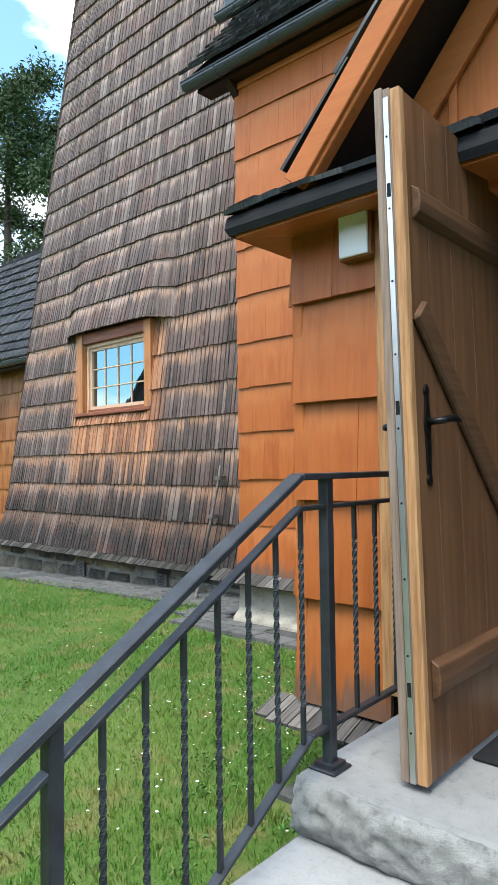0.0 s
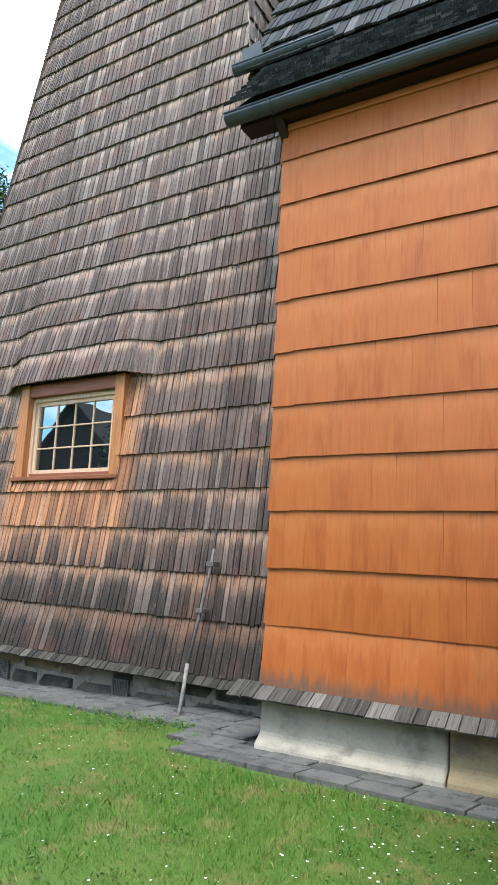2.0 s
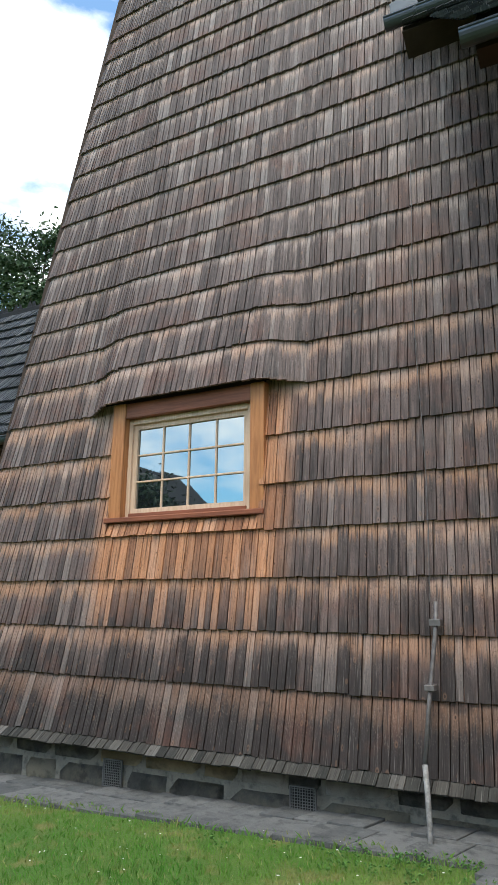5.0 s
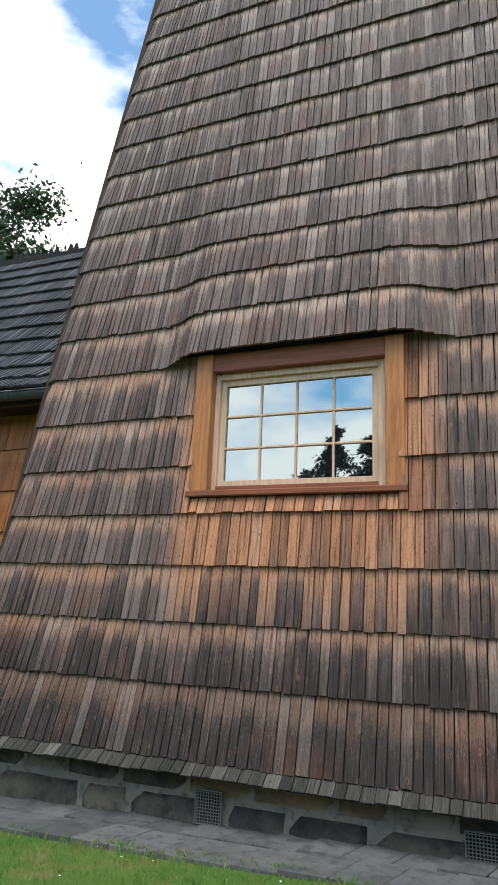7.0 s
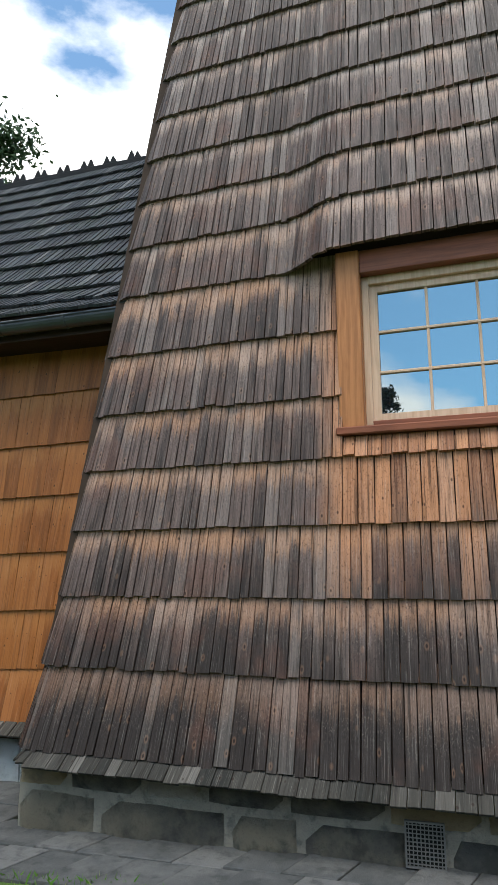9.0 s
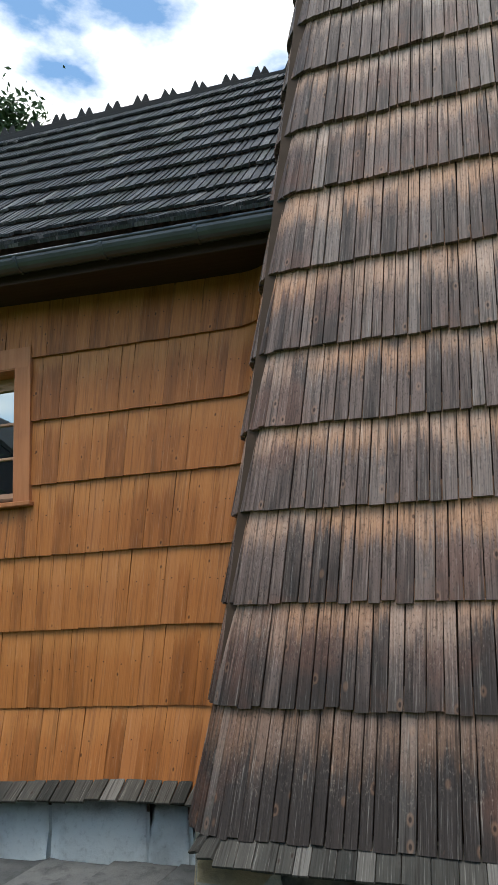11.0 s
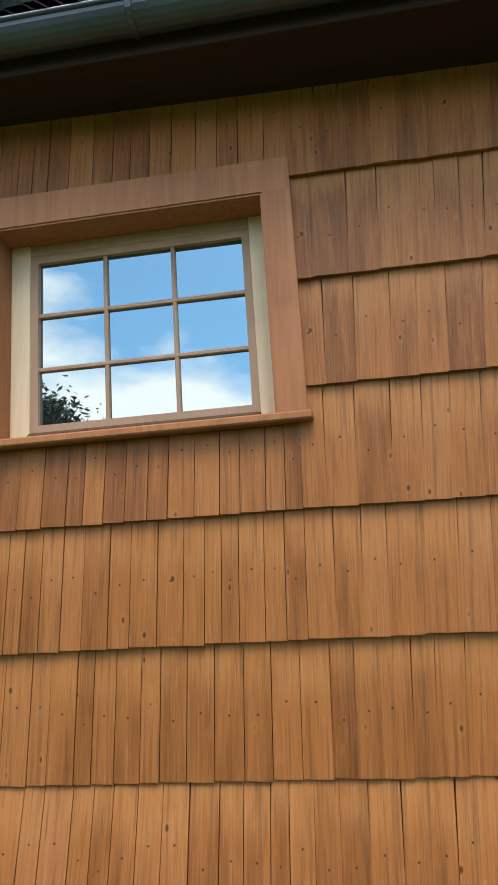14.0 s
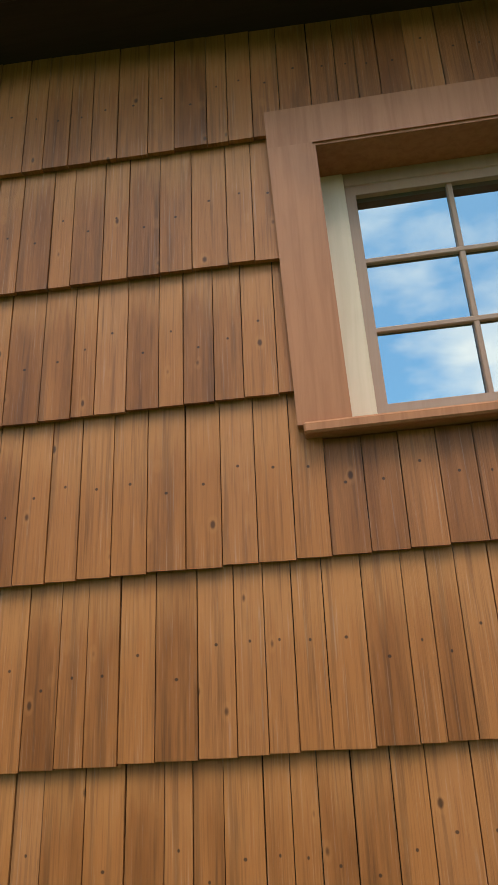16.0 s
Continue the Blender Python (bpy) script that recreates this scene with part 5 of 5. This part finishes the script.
def build_grass():
    verts, faces = [], []
    g = random.Random(3)
    made = 0
    while made < 95000:
        x, y = g.uniform(-12.0, -0.4), g.uniform(0.6, 5.6)
        if blocked(x, y):
            continue
        d = math.hypot(x + 2.0, y - 0.2)
        if g.random() > 1.25 - min(0.7, d * 0.09):
            continue
        thick = 0.5 + 0.5 * noise.noise(Vector((x * 1.7, y * 1.7, 0)))
        h = g.uniform(0.012, 0.034) * (0.75 + 0.6 * thick)
        if blocked(x, y + 0.12):
            h *= g.uniform(1.2, 2.2)
        a = g.uniform(0, 2 * math.pi)
        w = g.uniform(0.0018, 0.0035)
        bx, by = math.cos(a) * w, math.sin(a) * w
        lx, ly = g.gauss(0, 0.4) * h, g.gauss(0, 0.4) * h
        z = ground_z(x, y)
        k = len(verts)
        verts += [(x - bx, y - by, z - 0.01), (x + bx, y + by, z - 0.01), (x + lx * 0.4 + bx * 0.7, y + ly * 0.4 + by * 0.7, z + h * 0.6), (x + lx, y + ly, z + h)]
        faces += [(k, k + 1, k + 2), (k, k + 2, k + 3)]
        made += 1
    tagged(new("grass_blades", mesh_of("grass_blades", verts, faces, M["blade"])), "short green lawn grass blades", "grass", kind="stuff")
    # broad-leaved weeds among the grass
    verts, faces = [], []
    for _ in range(220):
        x, y = g.uniform(-8.5, -1.4), g.uniform(1.6, 5.0)
        if g.random() < 0.55:
            x, y = g.choice(((g.gauss(-5.4, 0.3), g.gauss(4.7, 0.12)), (g.gauss(-2.1, 0.25), g.gauss(2.6, 0.5)), (g.gauss(-2.3, 0.3), g.gauss(3.7, 0.35))))
        if blocked(x, y):
            continue
        z = ground_z(x, y)
        for _ in range(g.randrange(4, 8)):
            a, l = g.uniform(0, 6.28), g.uniform(0.012, 0.030)
            d, s = Vector((math.cos(a), math.sin(a), 0)), Vector((-math.sin(a), math.cos(a), 0))
            c = Vector((x + g.gauss(0, 0.03), y + g.gauss(0, 0.03), z + g.uniform(0.02, 0.05)))
            k = len(verts)
            verts += [c, c + d * l * 0.5 + s * l * 0.32 + Vector((0, 0, 0.012)), c + d * l, c + d * l * 0.5 - s * l * 0.32 + Vector((0, 0, 0.012))]
            faces += [(k, k + 1, k + 2), (k, k + 2, k + 3)]
    tagged(new("weeds", mesh_of("weeds", verts, faces, M["weed"])), "low clover and broad-leaved weeds in the lawn", "weeds", kind="stuff")


def build_daisies():
    verts, faces = [], []
    g = random.Random(9)
    for _ in range(420):
        x, y = g.uniform(-8.5, -1.4), g.uniform(1.4, 4.9)
        if g.random() < 0.4:
            x, y = g.gauss(-2.4, 0.5), g.gauss(3.3, 0.6)
        if blocked(x, y):
            continue
        c = Vector((x, y, ground_z(x, y) + g.uniform(0.035, 0.055)))
        k, s = len(verts), g.uniform(0.004, 0.009)
        verts += [c + Vector((math.cos(a) * s, math.sin(a) * s, g.uniform(0, 0.003))) for a in (0, 1.05, 2.1, 3.14, 4.2, 5.2)]
        faces.append(tuple(range(k, k + 6)))
    tagged(new("clover_flowers", mesh_of("clover_flowers", verts, faces, M["petal"])), "small white clover flowers in the lawn", "flowers", kind="stuff")


def build_paving():
    paving = tagged(new("pavement"), "strip of grey paving slabs along the church plinth", "pavement", kind="structure")
    strips = ((-11.6, -4.75, 4.86, 5.62, 0.28, True), (-4.72, -1.9, 4.22, 4.60, 0.36, False), (-4.95, -4.22, 4.5, 4.9, 0.3, False), (-4.7, -4.22, 4.9, 5.4, 0.3, False), (-15.5, -10.72, 5.55, 6.5, 0.4, False))
    for x0, x1, y0, y1, w, turned in strips:
        x = x0
        while x < x1 - 0.05:
            ww = min(w * rng.uniform(0.85, 1.15), x1 - x)
            dy = -0.028 * (x + 5.2) if turned else 0.0
            z = ground_z(x + ww / 2, 0) + rng.gauss(0, 0.004)
            skew = 0.12 if turned else 0.05
            for a, b in ((y0 + dy, (y0 + y1) / 2 + dy), ((y0 + y1) / 2 + dy, y1 + dy)):
                prism("slab", M["paving"], paving, [(x + 0.005, a + 0.005), (x + ww - 0.005, a + 0.005), (x + ww - 0.005 + skew, b - 0.005), (x + 0.005 + skew, b - 0.005)], "z", z - 0.06, z + 0.03 + rng.gauss(0, 0.003), bevel=0.004)
            x += ww
    def laid(name, mat, s0, s1, c0, c1, height):
        pts = [(PATH_AT[0] + PATH_ALONG[0] * s + PATH_ACROSS[0] * c, PATH_AT[1] + PATH_ALONG[1] * s + PATH_ACROSS[1] * c) for s, c in ((s0, c0), (s1, c0), (s1, c1), (s0, c1))]
        z = ground_z(*pts[0])
        prism(name, mat, paving, pts[::-1], "z", z - 0.06, z + height + rng.gauss(0, 0.002), bevel=0.004)

    s = -1.3
    while s < 1.25:
        step = rng.uniform(0.30, 0.40)
        laid("kerb_stone", M["plaster"], s, s + step - 0.008, 0.0, 0.06, 0.036)
        for k in range(4):
            laid("path_slab", M["step_top"], s, s + step - 0.008, 0.075 + 0.23 * k, 0.297 + 0.23 * k, 0.030)
        s += step
    y = 1.2
    while y < 4.1:
        l = rng.uniform(0.3, 0.45)
        z = ground_z(-1.6, y) + 0.012 + rng.gauss(0, 0.005)
        boxed("slab", M["paving"], paving, -1.88 if y > 2.2 else -1.60, -1.30, y + 0.005, y + l - 0.005, z - 0.06, z + 0.012, 0.005)
        y += l


# ---- trees, and the house across the way ----


def tree(name, x, y, height, spread, conifer, seed, leaves, label, base=0.0):
    r = random.Random(seed)
    t = thing(name, label, "tree", "trees round the church", at=(x, y, base))
    part("trunk", tube_bm([(x, y, base - 0.2), (x + r.gauss(0, 0.1), y, base + height * 0.4), (x + r.gauss(0, 0.15), y, base + height * 0.95)], 0.2, 9, [0.03 * height * 0.7, 0.02 * height * 0.7, 0.01]), M["bark"], t, smooth=True)
    limbs = bmesh.new()
    tips = []
    for k in range(120 if conifer else 34):
        f = r.uniform(0.12, 0.95) if conifer else r.uniform(0.3, 0.97)
        a = r.uniform(0, 6.283)
        reach = spread * ((1 - f) ** 0.9 * 1.1 * r.uniform(0.6, 1.0) + 0.03 if conifer else math.sqrt(max(0.05, 1 - ((f - 0.62) / 0.45) ** 2)) * r.uniform(0.55, 1.0))
        p = Vector((x, y, base + height * f))
        q = p + Vector((math.cos(a) * reach, math.sin(a) * reach, -0.12 * reach if conifer else 0.35 * reach))
        tmp = tube_bm([p, (p + q) / 2 + Vector((0, 0, 0.08 * reach)), q], 0.05, 5, [0.05, 0.035, 0.01], False)
        me = bpy.data.meshes.new("tmp")
        tmp.to_mesh(me)
        tmp.free()
        limbs.from_mesh(me)
        bpy.data.meshes.remove(me)
        tips.append((p, q))
    tagged(part("limbs", limbs, M["bark"], t), kind="stuff")
    verts, faces = [], []
    size = 0.06 if conifer else 0.085
    for _ in range(int(leaves * (1.0 if conifer else 1.7))):
        p, q = tips[r.randrange(len(tips))]
        f = r.random() ** 0.6
        spread_l = 0.05 + 0.10 * (q - p).length if conifer else 0.42
        c = p.lerp(q, f) + Vector((r.gauss(0, spread_l), r.gauss(0, spread_l), r.gauss(0, spread_l * 0.7)))
        d = Vector((r.gauss(0, 1), r.gauss(0, 1), r.gauss(-0.2, 0.7))).normalized()
        s = d.orthogonal().normalized()
        s = Matrix.Rotation(r.uniform(0, 6.28), 3, d) @ s
        l = size * r.uniform(0.7, 1.7)
        k = len(verts)
        verts += [c - s * l * 0.4, c + d * l - s * l * 0.05, c + s * l * 0.4, c - d * l]
        faces += [(k, k + 1, k + 2, k + 3)]
    crown = held(new("crown", mesh_of("crown", verts, faces, M["needle"] if conifer else M["leaf"])), t)
    tagged(crown, kind="stuff")
    return t


def build_trees():
    behind = "tall dark broad-leaved tree behind the church"
    tree("broadleaf_tree", -28.8, 16.0, 20.5, 4.2, False, 5, 26000, behind)
    tree("broadleaf_tree", -24.6, 17.0, 16.0, 2.6, False, 6, 12000, behind)
    tree("broadleaf_tree", -20.4, 16.0, 14.2, 2.0, False, 8, 12000, behind)
    tree("broadleaf_tree", -17.6, 17.5, 12.6, 1.3, False, 9, 6000, behind)
    across = "dark spruce across the lawn from the church"
    for x, y, h, w, seed in ((-9.2, -8.6, 6.0, 1.9, 31), (-10.3, -8.4, 7.0, 2.2, 12), (-11.4, -8.1, 7.3, 2.3, 11), (-12.4, -8.6, 6.0, 2.1, 13), (-13.5, -8.3, 5.2, 1.9, 32), (-8.1, -8.4, 5.6, 1.7, 33)):
        tree("spruce_tree", x, y, h, w, True, seed, 11000, across)
    tree("broadleaf_tree", -19.0, -8.0, 5.9, 1.5, False, 14, 9000, "leafy tree across the lawn from the church")
    # leafy screen out of view, added to block low light on the walls
    g = random.Random(21)
    verts, faces = [], []
    runs = [((-34, -7.8), (9, -7.8)), ((9, -7.8), (9, 6)), ((-34, -7.8), (-34, 30))]
    for (ax, ay), (bx, by) in runs:
        long = math.hypot(bx - ax, by - ay)
        for _ in range(int(long * 260)):
            f = g.random()
            top = 4.0 + 0.5 * noise.noise(Vector((f * long * 0.5, ax, 0)))
            c = Vector((ax + (bx - ax) * f + g.gauss(0, 0.25), ay + (by - ay) * f + g.gauss(0, 0.25), top * g.random() ** 0.8))
            d = Vector((g.gauss(0, 1), g.gauss(0, 1), g.gauss(0, 1))).normalized()
            s = d.orthogonal().normalized()
            l = g.uniform(0.10, 0.22)
            k = len(verts)
            verts += [c - s * l, c + d * l, c + s * l, c - d * l]
            faces.append((k, k + 1, k + 2, k + 3))
        nx, ny = -(by - ay) / long, (bx - ax) / long
        k = len(verts)
        verts += [(ax, ay, -0.2), (bx, by, -0.2), (bx, by, 3.7), (ax, ay, 3.7)]
        faces.append((k, k + 1, k + 2, k + 3))
    tagged(new("hedge", mesh_of("hedge", verts, faces, M["leaf"])), "unseen leafy screen added to cut light from the horizon", "hedge", kind="stuff")
    house = thing("village_house", "plastered house with a dark gabled roof across the lawn", "house", at=(-23.5, -11, 0))
    prism("wall", M["house_roof"], house, [(-27.0, -0.3), (-20.0, -0.3), (-20.0, 4.6), (-23.5, 7.5), (-27.0, 4.6)], "y", -16.0, -8.3, "dark boarded gable wall")
    prism("roof", M["house_roof"], house, [(-27.4, 4.4), (-23.5, 7.65), (-19.6, 4.4), (-19.6, 4.55), (-23.5, 7.82), (-27.4, 4.55)], "y", -16.4, -8.0)
    boxed("chimney", M["house_wall"], house, -22.3, -21.7, -11.5, -10.9, 5.6, 7.1, 0.02)


build_ground()
build_tower()
build_nave()
build_wing()
build_porch()
build_door()
build_steps()
build_railing()
build_conductor()
build_paving()
build_trees()
build_grass()
build_daisies()
build_singles()
